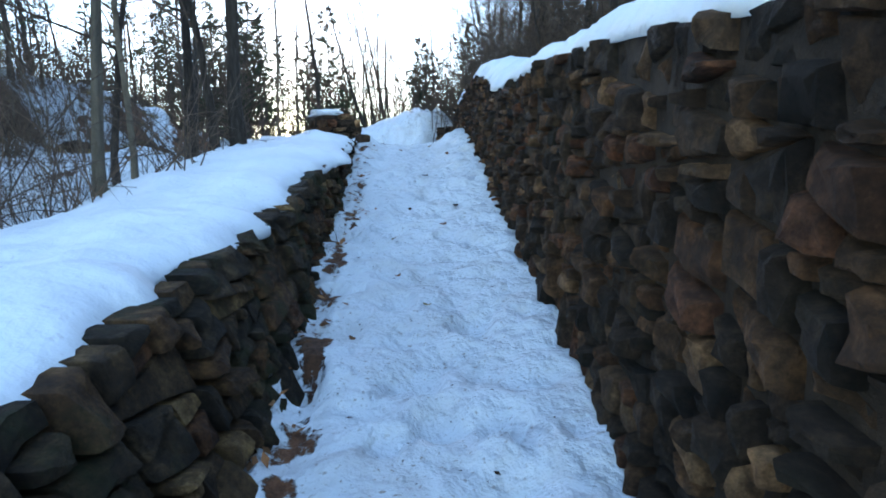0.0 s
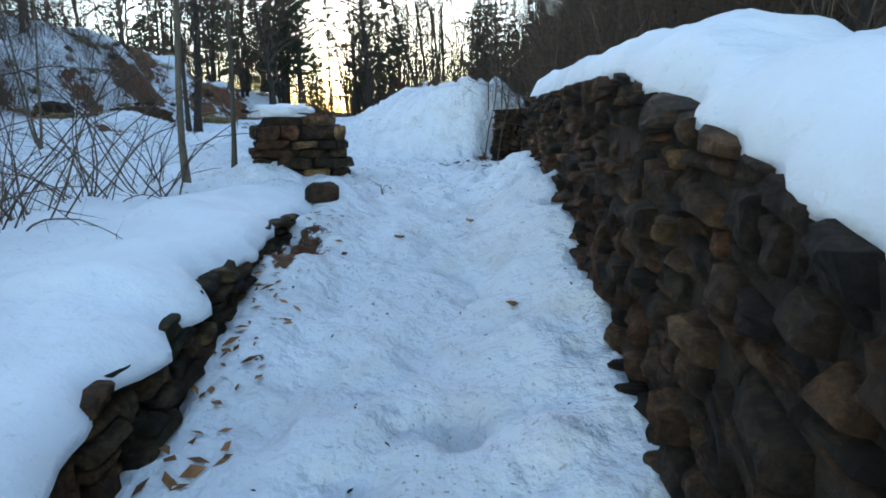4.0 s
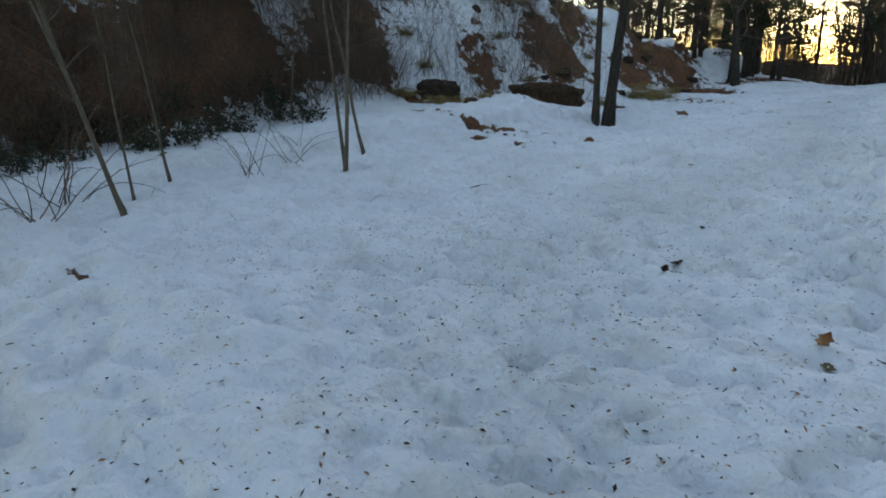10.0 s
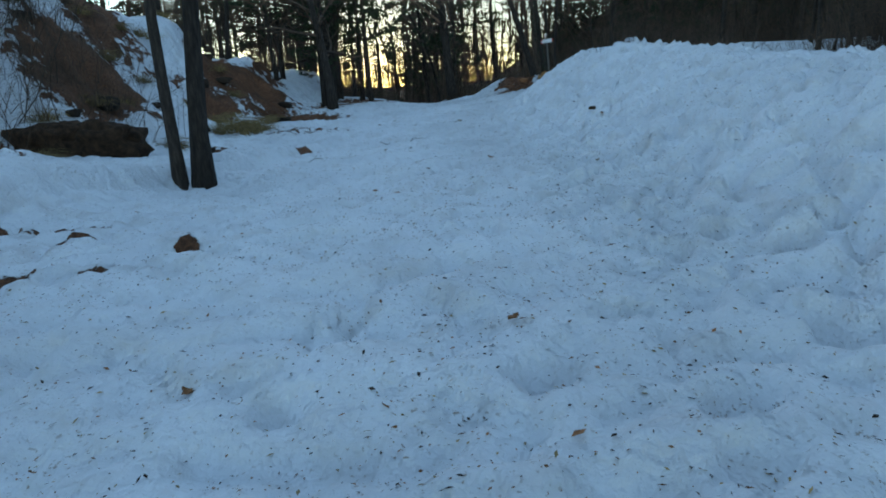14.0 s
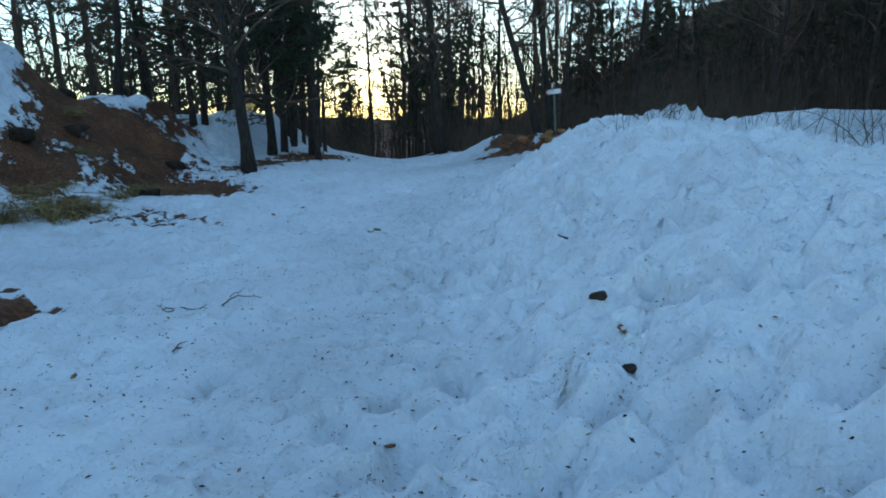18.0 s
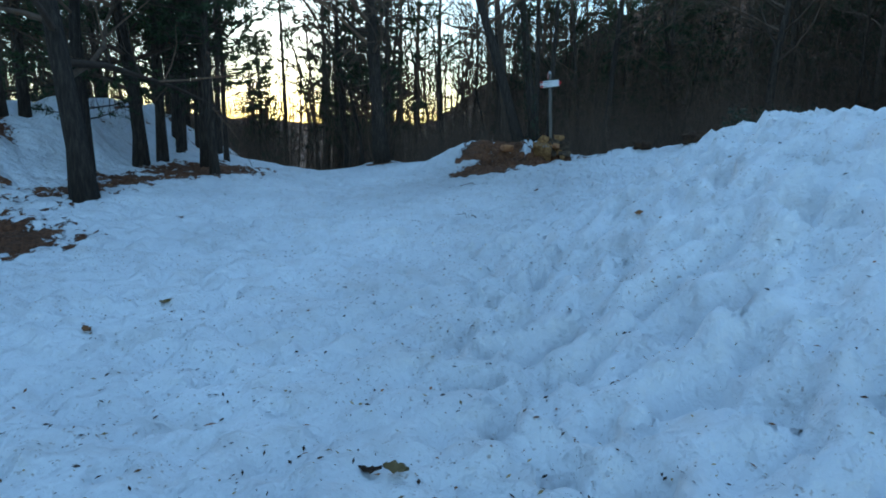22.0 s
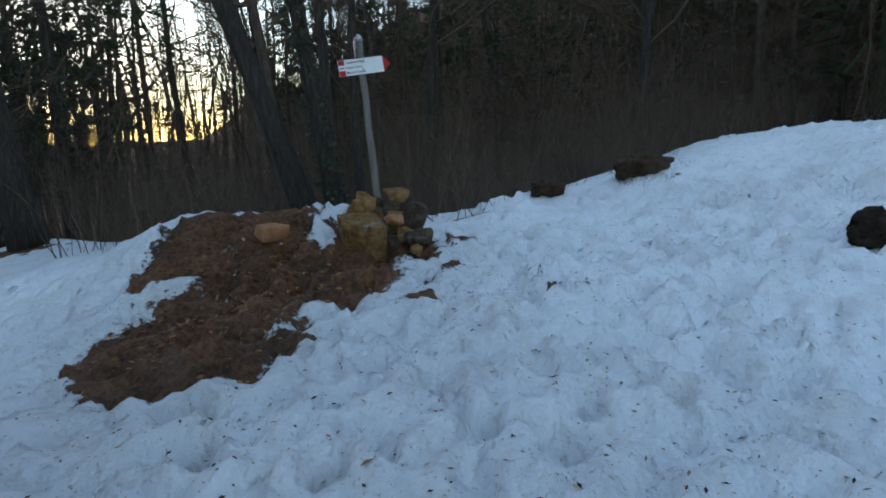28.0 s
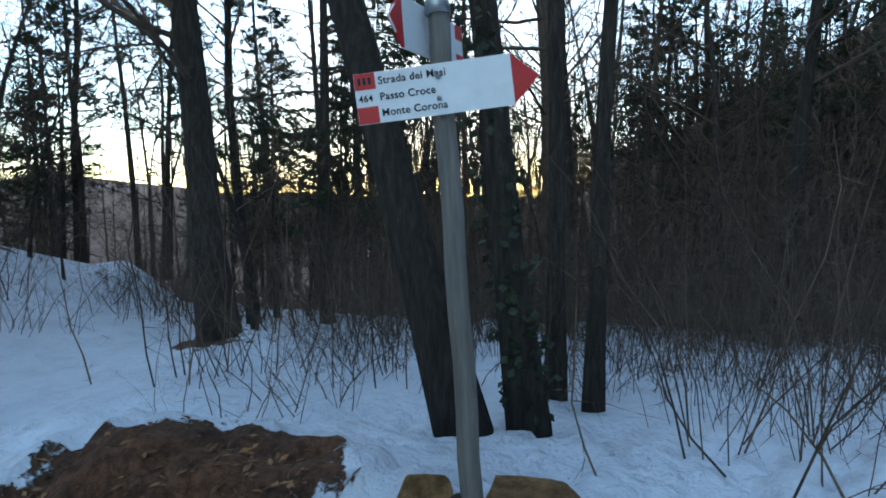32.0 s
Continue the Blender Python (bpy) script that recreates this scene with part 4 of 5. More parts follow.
def shrub_meshes(seed, height, stems, spread, r=0.007, curve=0.30, side=4, leaves=0):
    rng = random.Random(seed)
    s, lv, tg = Shape(), Shape(), Shape()
    for _ in range(stems):
        p = Vector((rng.gauss(0, spread), rng.gauss(0, spread), -0.1))
        d = Vector((rng.gauss(0, 0.28), rng.gauss(0, 0.28), 1)).normalized()
        h = height * rng.uniform(0.5, 1.15)
        pts = crooked(rng, p, d, h, 5, curve, -0.01)
        rr = r * rng.uniform(0.4, 1.1)
        s.tube(pts, [rr * (1 - 0.75 * j / 5) for j in range(6)], 4, False)
        for _ in range(side * 2):
            j = rng.randint(1, 4)
            q = pts[j].lerp(pts[j + 1], rng.random())
            td = (rnd_dir(rng) + Vector((0, 0, 0.5))).normalized()
            tw = crooked(rng, q, td, h * rng.uniform(0.12, 0.4), 3, 0.35, 0.0)
            for i2 in range(3):
                tg.spike(tw[i2], (tw[i2 + 1] - tw[i2]).normalized(), (tw[i2 + 1] - tw[i2]).length * 1.15, rr * (0.9 - 0.2 * i2), rnd_dir(rng))
            for _ in range(3):
                i2 = rng.randint(0, 2)
                tg.spike(tw[i2].lerp(tw[i2 + 1], rng.random()), (rnd_dir(rng) + td * 0.5).normalized(), h * rng.uniform(0.06, 0.16), rr * 0.5, rnd_dir(rng))
            for _ in range(leaves):
                lv.leaf(tw[rng.randint(1, 3)], rnd_dir(rng), rnd_dir(rng), rng.uniform(0.04, 0.09), rng.uniform(0.02, 0.045))
    return s.mesh("stem_clump", TWIG), tg.mesh("twig_clump", TWIG), (lv.mesh("foliage", DARK_LEAF, False) if leaves else None)


def plant(name, meshes, x, y, turn, size, label, category, group="", z=None, tip=(0, 0)):
    ob = empty(name, x, y, 0, label, category, group)
    level = floor_at(x, y) if z is None else z
    ob.matrix_basis = pose(x, y, level, tip[0], tip[1], turn) @ Matrix.Scale(size, 4)
    for me in meshes:
        if me is not None:
            piece(me.name.split(".")[0], me, ob)
    return ob


BARES = [bare_tree_meshes(40 + k, h, r, limbs=n, first=f, spread=sp, wander=0.09 + 0.02 * (k % 3)) for k, (h, r, n, f, sp) in enumerate(
    ((8.0, 0.060, 30, 0.16, 0.75), (10.0, 0.095, 34, 0.25, 0.7), (6.5, 0.040, 26, 0.12, 0.7), (11.5, 0.11, 34, 0.3, 0.65), (5.0, 0.032, 22, 0.15, 0.75), (9.0, 0.055, 32, 0.2, 0.55)))]
GREYS = [bare_tree_meshes(60 + k, h, r, limbs=n, first=0.3, spread=0.55, bark=GREY_BARK) for k, (h, r, n) in enumerate(((6.0, 0.038, 18), (7.0, 0.07, 24)))]
PINES = [pine_meshes(70, 11.0, 0.10, 0.25, 0.24), pine_meshes(71, 9.0, 0.09, 0.18, 0.24), pine_meshes(72, 13.0, 0.12, 0.38, 0.18), pine_meshes(73, 6.0, 0.09, 0.08, 0.26)]
DISTANT = [bare_tree_meshes(64 + k, h, r, limbs=24, first=f, spread=0.75, twigs=5, fine=4, hair=0.011) for k, (h, r, f) in enumerate(((8.5, 0.07, 0.15), (10.5, 0.10, 0.25), (12, 0.11, 0.3), (9.5, 0.06, 0.2)))]
FAR_SPOTS = []
THICKETS = [shrub_meshes(80, 1.6, 26, 0.38), shrub_meshes(81, 2.2, 30, 0.5, 0.008), shrub_meshes(82, 1.1, 24, 0.35, 0.006), shrub_meshes(83, 3.0, 34, 0.6, 0.011, 0.26, 6), shrub_meshes(84, 4.2, 40, 0.8, 0.013, 0.24, 8)]
THIN_STEMS = [shrub_meshes(85, 1.9, 30, 0.45, 0.0055, 0.12, 3), shrub_meshes(86, 1.5, 26, 0.4, 0.005, 0.14, 3)]
LEAFY = [shrub_meshes(90, 1.3, 22, 0.3, 0.006, 0.2, 4, 2), shrub_meshes(91, 0.55, 26, 0.25, 0.005, 0.25, 4, 3)]

# trees that can be told apart along the walk: variant, x, y, turn, size, label
for kind, x, y, turn, size, label in (
    (0, -3.05, 5.6, 20, 1.15, "slender bare tree with two grey stems in snow"), (1, -3.25, 5.9, 150, 0.9, "slender bare grey tree in snow"),
    (0, -3.2, 6.5, 200, 1.0, "thin bare grey tree beside the ramp"), (1, -2.9, 3.6, 80, 0.7, "thin bare grey tree beside the ramp"),
    (0, -2.72, 10.6, 40, 0.85, "young bare tree beside the stone pier"), (0, -2.60, 11.3, 310, 0.7, "young bare sapling beside the stone pier"),
):
    plant("bare_tree", GREYS[kind], x, y, turn, size, label, "tree", "trees beside the ramp")
for x, y, turn, size, tip in ((-9.32, 15.05, 30, 0.75, (6, -14)), (-9.42, 15.1, 130, 0.6, (0, -22)), (-10.05, 18.34, 200, 0.85, (2, -6)), (-10.12, 18.4, 20, 0.8, (-4, -11)), (-11.0, 19.45, 80, 0.8, (0, -12)), (-10.6, 15.6, 10, 0.5, (8, 4)), (-11.2, 16.3, 160, 0.6, (-4, 3))):
    plant("bare_tree", GREYS[0], x, y, turn, size, "thin crooked bare sapling on the snowfield", "tree", "saplings on the snow", tip=tip)
for kind, x, y, turn, size, label in (
    (1, -2.35, 7.3, 10, 0.9, "dark bare tree beside the snowy drift"), (0, -2.95, 8.2, 100, 1.0, "dark bare tree beside the snowy drift"), (1, -3.7, 9.4, 60, 0.9, "dark bare tree beside the snowy drift"),
):
    plant("bare_tree", BARES[kind], x, y, turn, size, label, "tree", "saplings on the snow")
def leafy_oak_meshes(seed, height, r0, leaves=1500):
    trunk, crown = bare_tree_meshes(seed, height, r0, limbs=34, first=0.18, spread=0.8, wander=0.1)
    rng = random.Random(seed)
    lv = Shape()
    pts = [p.co for p in crown.vertices]
    for _ in range(leaves):
        p = pts[rng.randrange(len(pts))]
        if p.z < height * 0.72 and noise.noise(p * 0.7) > -0.05:
            lv.leaf(p.copy(), rnd_dir(rng), rnd_dir(rng), rng.uniform(0.06, 0.12), rng.uniform(0.03, 0.06))
    return trunk, crown, lv.mesh("foliage", BROWN_LEAF, False)


OAKS = [leafy_oak_meshes(58, 9.0, 0.15), leafy_oak_meshes(59, 7.5, 0.09)]
for k, (x, y, size) in enumerate(((-11.9, 38.0, 1.0), (-14.6, 40.4, 1.0), (-12.9, 41.6, 0.9))):
    plant("oak_tree", OAKS[k % 2], x, y, 50 * k, size, "dark branchy tree keeping its dead brown leaves", "tree", "trees on the bank")
TWIN = [bare_tree_meshes(51, 9, 0.13, (0.01, 0.02), 26, 0.3, 0.7), bare_tree_meshes(52, 8, 0.085, (-0.04, -0.02), 20, 0.35, 0.6)]
twin = empty("twin_tree", -10.05, 25.6, floor_at(-10.05, 25.6), "bare twin-stemmed dark tree rising from the snowfield", "tree")
for meshes, dx in zip(TWIN, (0.0, -0.27)):
    for me in meshes:
        piece(me.name.split(".")[0], me, twin).matrix_basis = Matrix.Translation((dx, dx * 0.3, 0))
for k, (x, y, size) in enumerate(((-12.9, 42.5, 1.0), (-13.3, 43.4, 0.9), (-12.5, 39.1, 1.0), (-11.4, 41.3, 0.8), (-12.0, 42.4, 1.0), (-14.1, 46.2, 1.1), (-14.6, 47.1, 1.0), (-15.0, 49.6, 1.0), (-13.6, 45.0, 0.9), (-16.3, 52, 1.1), (-14.6, 41.0, 1.0), (-15.5, 38.6, 0.8), (-13.7, 47.8, 0.9), (-12.2, 44.2, 0.7), (-16.2, 36.0, 0.8), (-17.0, 42.0, 1.0), (-12.7, 39.6, 0.6))):
    if k % 3 == 2:
        plant("bare_tree", BARES[(1, 3)[k % 2]], x, y, k * 67, size, "dark bare tree among the pines on the bank", "tree", "trees on the bank")
    else:
        plant("pine_tree", PINES[k % 3], x, y, k * 67, size, "dark pine tree on the snowy bank", "tree", "trees on the bank")
plant("bare_tree", bare_tree_meshes(53, 17, 0.24, (-0.05, 0.0), 44, 0.2, 0.6, twigs=9), -9.3, 50.5, 0, 1.0, "stout dark tree on its own earthy foot", "tree")
plant("bare_tree", bare_tree_meshes(54, 15, 0.15, (-0.30, 0.05), 34, 0.24, 0.6, wander=0.04, twigs=9), -5.1, 46.75, 0, 1.0, "dark leaning tree behind the signpost", "tree")
ivy_tree = plant("bare_tree", bare_tree_meshes(55, 14, 0.125, (-0.16, 0.02), 30, 0.28, 0.6, wander=0.03, twigs=9), -4.72, 47.0, 0, 1.0, "dark tree wrapped in ivy behind the signpost", "tree")
iv = Shape()
rng = random.Random(9)
for _ in range(1300):
    z = rng.uniform(0.1, 6.0)
    an = rng.uniform(0, 2 * math.pi)
    r = 0.125 * (1 - z / 13) + rng.uniform(0.0, 0.07)
    if noise.noise(Vector((an, z * 1.5, 3))) < -0.05:
        continue
    iv.leaf(Vector((-0.16 * z + r * math.cos(an), 0.02 * z + r * math.sin(an), z)), rnd_dir(rng), rnd_dir(rng), 0.075, 0.06)
piece("ivy", iv.mesh("ivy", DARK_LEAF, False), ivy_tree, "dark glossy ivy leaves")
plant("bare_tree", bare_tree_meshes(56, 13, 0.085, (-0.03, 0.0), 18, 0.5, 0.6, wander=0.03), -4.62, 48.1, 0, 1.0, "thin dark tree behind the signpost", "tree")
plant("bare_tree", bare_tree_meshes(57, 12, 0.075, (-0.01, 0.0), 18, 0.5, 0.6, wander=0.03), -4.32, 47.75, 0, 1.0, "thin ivy-footed tree behind the signpost", "tree")


def in_gap(x, y):
    """The clearing in the northern wood through which the evening sky shows."""
    return y > 45 and -0.335 * (y - 23) - 6.0 < x < -0.24 * (y - 23) - 5.2


def scatter(seed, count, x0, x1, y0, y1, gap, keep=lambda x, y: True):
    rng = random.Random(seed)
    done, tries = [], 0
    while len(done) < count and tries < count * 40:
        tries += 1
        x, y = rng.uniform(x0, x1), rng.uniform(y0, y1)
        if keep(x, y) and all((x - a) ** 2 + (y - b) ** 2 > gap * gap for a, b, _, _ in done):
            done.append((x, y, rng.uniform(0, 360), rng.uniform(0.75, 1.2)))
    return done


# the dark wood on the eastern slope
for k, (x, y, turn, size) in enumerate(scatter(1, 150, 2.6, 17, -3, 62, 1.0, lambda x, y: not (y > 41 and x < 7.5))):
    if x > 8:
        FAR_SPOTS.append((x, y))
        continue
    plant("bare_tree", BARES[k % 6], x, y, turn, size, "bare brown tree in the dark wood", "tree", "eastern wood")
for k, (x, y, turn, size) in enumerate(scatter(2, 22, 4.5, 18, 8, 62, 2.2, lambda x, y: not (y > 41 and x < 9))):
    plant("pine_tree", PINES[(0, 1, 3)[k % 3]], x, y, turn, size, "dark evergreen tree in the wood", "tree", "eastern wood")
for k, (x, y, turn, size) in enumerate(scatter(32, 60, 1.7, 3.6, 15.2, 62, 0.6, lambda x, y: not (36 < y < 53) and not (x < 2.6 and y < 17))):
    plant("bare_shrub", THICKETS[(0, 1, 3)[k % 3]], x, y, turn, size * 1.1, "tangled leafless brown shrub in the wood", "shrub", "eastern thicket")
for k, (x, y, turn, size) in enumerate(scatter(33, 22, 1.9, 5.5, 14.5, 42, 1.0, lambda x, y: x > 2.4 or y > 17)):
    plant("bare_tree", BARES[(0, 1, 5, 3)[k % 4]], x, y, turn, size * 1.1, "bare brown tree in the dark wood", "tree", "eastern wood")
# behind the signpost
for k, (x, y, turn, size) in enumerate(scatter(4, 62, -8.2, 9, 48.2, 55.5, 0.62, lambda x, y: math.hypot(x + 9.3, y - 50.5) > 1.0 and not (x > -3 and y < 49.5 + 0.25 * x))):
    plant("bare_shrub", THICKETS[(0, 1, 2)[k % 3]], x, y, turn, size, "leafless brown thicket in snow", "shrub", "northern thicket")
for k, (x, y, turn, size) in enumerate(scatter(5, 150, -26, 14, 53, 92, 1.2)):
    if in_gap(x, y) and k % 4:
        continue
    if y > 68 and k % 5:
        FAR_SPOTS.append((x, y))
        continue
    if k % 5 == 0:
        plant("pine_tree", PINES[k // 5 % 3], x, y, turn, size * 1.3, "dark pine against the evening sky", "tree", "northern wood")
    else:
        plant("bare_tree", BARES[k % 6], x, y, turn, size * 1.45, "bare tree against the evening sky", "tree", "northern wood")
for x, y, turn, size in ((-11.4, 56.0, 10, 0.8), (-10.4, 58.5, 80, 0.9), (-18.6, 54.6, 150, 0.8), (-19.6, 58.0, 220, 0.9), (-11.8, 61.0, 300, 1.0)):
    plant("pine_tree", PINES[1], x, y, turn, size, "dark bushy pine on the snowy hillside", "tree", "northern wood")
for k, (x, y, size) in enumerate(((-15.8, 75.0, 1.6), (-14.0, 74.0, 1.4), (-11.6, 71.0, 1.35), (-15.2, 59.0, 0.42), (-16.6, 60.5, 0.36), (-4.6, 64.0, 0.8), (-1.6, 60.5, 0.9), (0.6, 58.5, 1.0))):
    plant("pine_tree", PINES[k % 2], x, y, 83 * k, size, "dark pine against the evening sky", "tree", "northern wood")
# the western hillside
for k, (x, y, turn, size) in enumerate(scatter(6, 80, -34, -16.5, 13, 62, 1.3)):
    if x < -20 and k % 5:
        FAR_SPOTS.append((x, y))
        continue
    if k % 5 == 0:
        plant("pine_tree", PINES[k // 5 % 3], x, y, turn, size, "pine on the western hillside", "tree", "western wood")
    else:
        plant("bare_tree", BARES[k % 6], x, y, turn, size, "bare tree on the western hillside", "tree", "western wood")
for k, (x, y, turn, size) in enumerate(scatter(7, 84, -19, -13.0, 12.5, 30, 0.6, lambda x, y: x < np.interp(y, BANK_Y, BANK_X) - 0.2)):
    plant("bare_shrub", THICKETS[k % 4], x, y, turn, size * 0.95, "brown leafless bramble on the snowy bank", "shrub", "bank brambles")
for k, (x, y, turn, size) in enumerate(scatter(44, 12, -20, -14.8, 33, 50, 0.8, lambda x, y: x < -12.6 - 0.12 * (y - 33))):
    if k % 2:
        plant("bare_shrub", THICKETS[(3, 4)[k // 2 % 2]], x, y, turn, size * 1.1, "tall brown thicket on the bank's top", "shrub", "bank thicket")
    else:
        plant("bare_tree", BARES[(2, 4, 0)[k // 2 % 3]], x, y, turn, size * 0.9, "young branchy tree on the bank's top", "tree", "trees on the bank")
for k, (x, y, turn, size) in enumerate(scatter(8, 18, -14.9, -13.2, 14.0, 20.5, 0.45)):
    plant("evergreen_shrub", LEAFY[1], x, y, turn, size, "low dark evergreen shrub at the snow's edge", "shrub", "low evergreens")
for k, (x, y, turn, size) in enumerate(scatter(9, 30, -8.0, -2.7, 0.6, 10.8, 0.5)):
    plant("bare_shrub", LEAFY[0] if k % 3 == 0 else THICKETS[(0, 1, 3, 2)[k % 4]], x, y, turn, size, "leafless brown undergrowth beside the ramp", "shrub", "undergrowth by the ramp")
for k, (x, y, turn, size) in enumerate(scatter(10, 62, -28, -4.6, -2, 13.5, 1.0, lambda x, y: y < 9.5 or x < -11)):
    if x < -11:
        FAR_SPOTS.append((x, y))
        continue
    plant("bare_tree", BARES[k % 6], x, y, turn, size, "bare tree below the ramp", "tree", "trees below the ramp")
for k, (x, y, turn, size) in enumerate(scatter(45, 36, -3.6, 4.0, 46.9, 50.5, 0.42, lambda x, y: y > 47.2 + 0.15 * x)):
    plant("bare_shrub", THIN_STEMS[k % 2], x, y, turn, size, "thin upright leafless stems in snow", "shrub", "northern thicket")
plant("bare_shrub", THICKETS[2], -6.5, 46.95, 0, 1.1, "leafless shrub behind the leafy mound", "shrub")
plant("bare_shrub", THICKETS[1], -3.25, 46.5, 0, 0.9, "leafless shrub in snow behind the signpost", "shrub")
for k, (x, y, turn, size) in enumerate(scatter(41, 34, 0.55, 3.2, 13.6, 18.4, 0.26, lambda x, y: x > 1.3 or y > 16.3)):
    plant("bare_shrub", THICKETS[(1, 3, 0)[k % 3]], x, y, turn, size * 1.15, "tangle of dead brambles over the broken wall", "shrub", "brambles at the broken wall")
for x, y, size in ((-3.9, 32.3, 0.7), (-3.4, 32.9, 0.9), (-3.0, 33.5, 1.0), (-3.3, 34.2, 0.9), (-2.6, 31.6, 0.8), (-2.2, 30.2, 0.9), (-1.6, 28.6, 0.8)):
    plant("bare_shrub", THICKETS[2], x, y, 90 * x, size, "low tangle of stems on the snowy mound", "shrub", "stems on the mound")
for x, y, size in ((-3.85, 36.75, 0.6), (-3.95, 36.45, 0.45), (-3.6, 37.05, 0.5), (-2.95, 37.3, 0.6), (-2.5, 37.1, 0.6)):
    plant("evergreen_shrub", LEAFY[1], x, y, 140 * x, size, "low dark shrub poking out of the snowy mound", "shrub", "shrubs on the mound")


def bramble_mesh(seed, canes=9):
    rng = random.Random(seed)
    s = Shape()
    for _ in range(canes):
        an = rng.uniform(0, 6.28)
        pts = crooked(rng, Vector((rng.gauss(0, 0.12), rng.gauss(0, 0.12), -0.05)), Vector((math.cos(an) * 0.5, math.sin(an) * 0.5, 1)).normalized(), rng.uniform(0.9, 2.0), 9, 0.14, -0.13)
        s.tube([Vector((p.x, p.y, max(p.z, 0.0))) for p in pts], [0.0065 - 0.0005 * i for i in range(10)], 4, False)
        for _ in range(6):
            j = rng.randint(2, 8)
            s.spike(pts[j], rnd_dir(rng), rng.uniform(0.08, 0.3), 0.006, rnd_dir(rng))
    return s.mesh("cane_clump", TWIG)


for k, (x, y, turn, size) in enumerate(scatter(63, 26, -16.8, -13.9, 11.8, 23.5, 0.45)):
    plant("bare_tree", GREYS[0], x, y, turn, size * 0.55, "thin bare sapling growing out of the dark bank", "tree", "saplings on the bank", tip=((k * 37) % 15 - 7, (k * 53) % 19 - 12))
BRAMBLES = [bramble_mesh(k) for k in range(3)]
for k, (x, y) in enumerate(((-2.6, 9.2), (-2.9, 8.7), (-2.55, 9.9), (-3.2, 10.1), (-3.4, 9.3), (-2.4, 8.1), (-2.8, 7.6), (-3.0, 6.6), (-2.5, 6.2), (-2.6, 4.7), (-2.3, 5.3), (-2.8, 3.0), (-2.5, 2.4), (-3.1, 10.9), (-9.8, 14.4), (-10.8, 14.9), (-10.9, 17.2), (-11.3, 18.4))):
    plant("bramble", (BRAMBLES[k % 3],), x, y, 77 * k, 0.8 + 0.1 * (k % 4), "arching bare bramble canes in the snow", "bramble", "brambles in the snow")


def tuft_mesh(seed, blades=150):
    rng = random.Random(seed)
    s = Shape()
    for _ in range(blades):
        an = rng.uniform(0, 6.28)
        out = Vector((math.cos(an), math.sin(an), rng.uniform(0.4, 2.2))).normalized()
        p = Vector((rng.gauss(0, 0.08), rng.gauss(0, 0.08), -0.03))
        q = p + out * rng.uniform(0.12, 0.28)
        s.spike(p, out, (q - p).length, 0.012, rnd_dir(rng))
        s.spike(q - out * 0.06, (out + Vector((0, 0, -0.9))).normalized(), rng.uniform(0.12, 0.3), 0.009, rnd_dir(rng))
    return s.mesh("blade_clump", STRAW, False)


TUFTS = [tuft_mesh(7), tuft_mesh(8)]
for k, (x, y, turn, size) in enumerate([(-12.7, 33.0, 0, 1.6), (-12.9, 33.3, 50, 1.5), (-12.5, 33.4, 90, 1.3), (-13.1, 32.8, 10, 1.6)] + scatter(43, 34, -16.0, -12.4, 23, 36, 0.5)):
    plant("grass_tuft", (TUFTS[k % 2],), x, y, turn, size * 1.2, "drooping tuft of dry yellow grass on the bank", "grass", "dry tufts")


def joined(name, label, category, mat, items):
    """Many plants that nobody could count, as one object: items are (meshes, x, y, turn, size)."""
    V, F, base = [], [], 0
    for meshes, x, y, turn, size in items:
        c, d, z = math.cos(radians(turn)) * size, math.sin(radians(turn)) * size, floor_at(x, y)
        for me in meshes:
            if me is None:
                continue
            v = np.empty(len(me.vertices) * 3)
            me.vertices.foreach_get("co", v)
            v = v.reshape(-1, 3)
            V.append(np.stack([v[:, 0] * c - v[:, 1] * d + x, v[:, 0] * d + v[:, 1] * c + y, v[:, 2] * size + z], -1))
            F += [tuple(base + i for i in q.vertices) for q in me.polygons]
            base += len(v)
    me = bpy.data.meshes.new(name)
    me.from_pydata(np.concatenate(V).tolist(), [], F)
    me.materials.append(mat)
    return tagged(new(name, me), label, category, kind="stuff")


joined("undergrowth", "dense leafless brown undergrowth in the wood", "undergrowth", TWIG, [(THICKETS[(0, 1, 3, 4, 4)[k % 5]], x, y, a, s * 1.25) for k, (x, y, a, s) in enumerate(
    scatter(3, 230, 3.2, 14, 10, 64, 0.65, lambda x, y: not (40 < y < 53 and x < 7)) + scatter(31, 90, -12, 12, 54, 70, 0.8))])


joined("bank_brush", "dense dark leafless brush hanging over the earthy bank", "undergrowth", TWIG, [(THICKETS[(0, 1, 3, 1)[k % 4]], x, y, a, q * 0.55) for k, (x, y, a, q) in enumerate(scatter(62, 130, -16.1, -14.5, 11.5, 23.2, 0.24))])
for k, (x, y, turn, size) in enumerate(scatter(61, 24, -24, -12, 49, 62, 0.9, lambda x, y: x < -10.5)):
    plant("bare_shrub", THICKETS[(1, 3, 0)[k % 3]], x, y, turn, size, "brown leafless brush on the snowy hillside", "shrub", "north-western brush")


PINE_STOCK = []


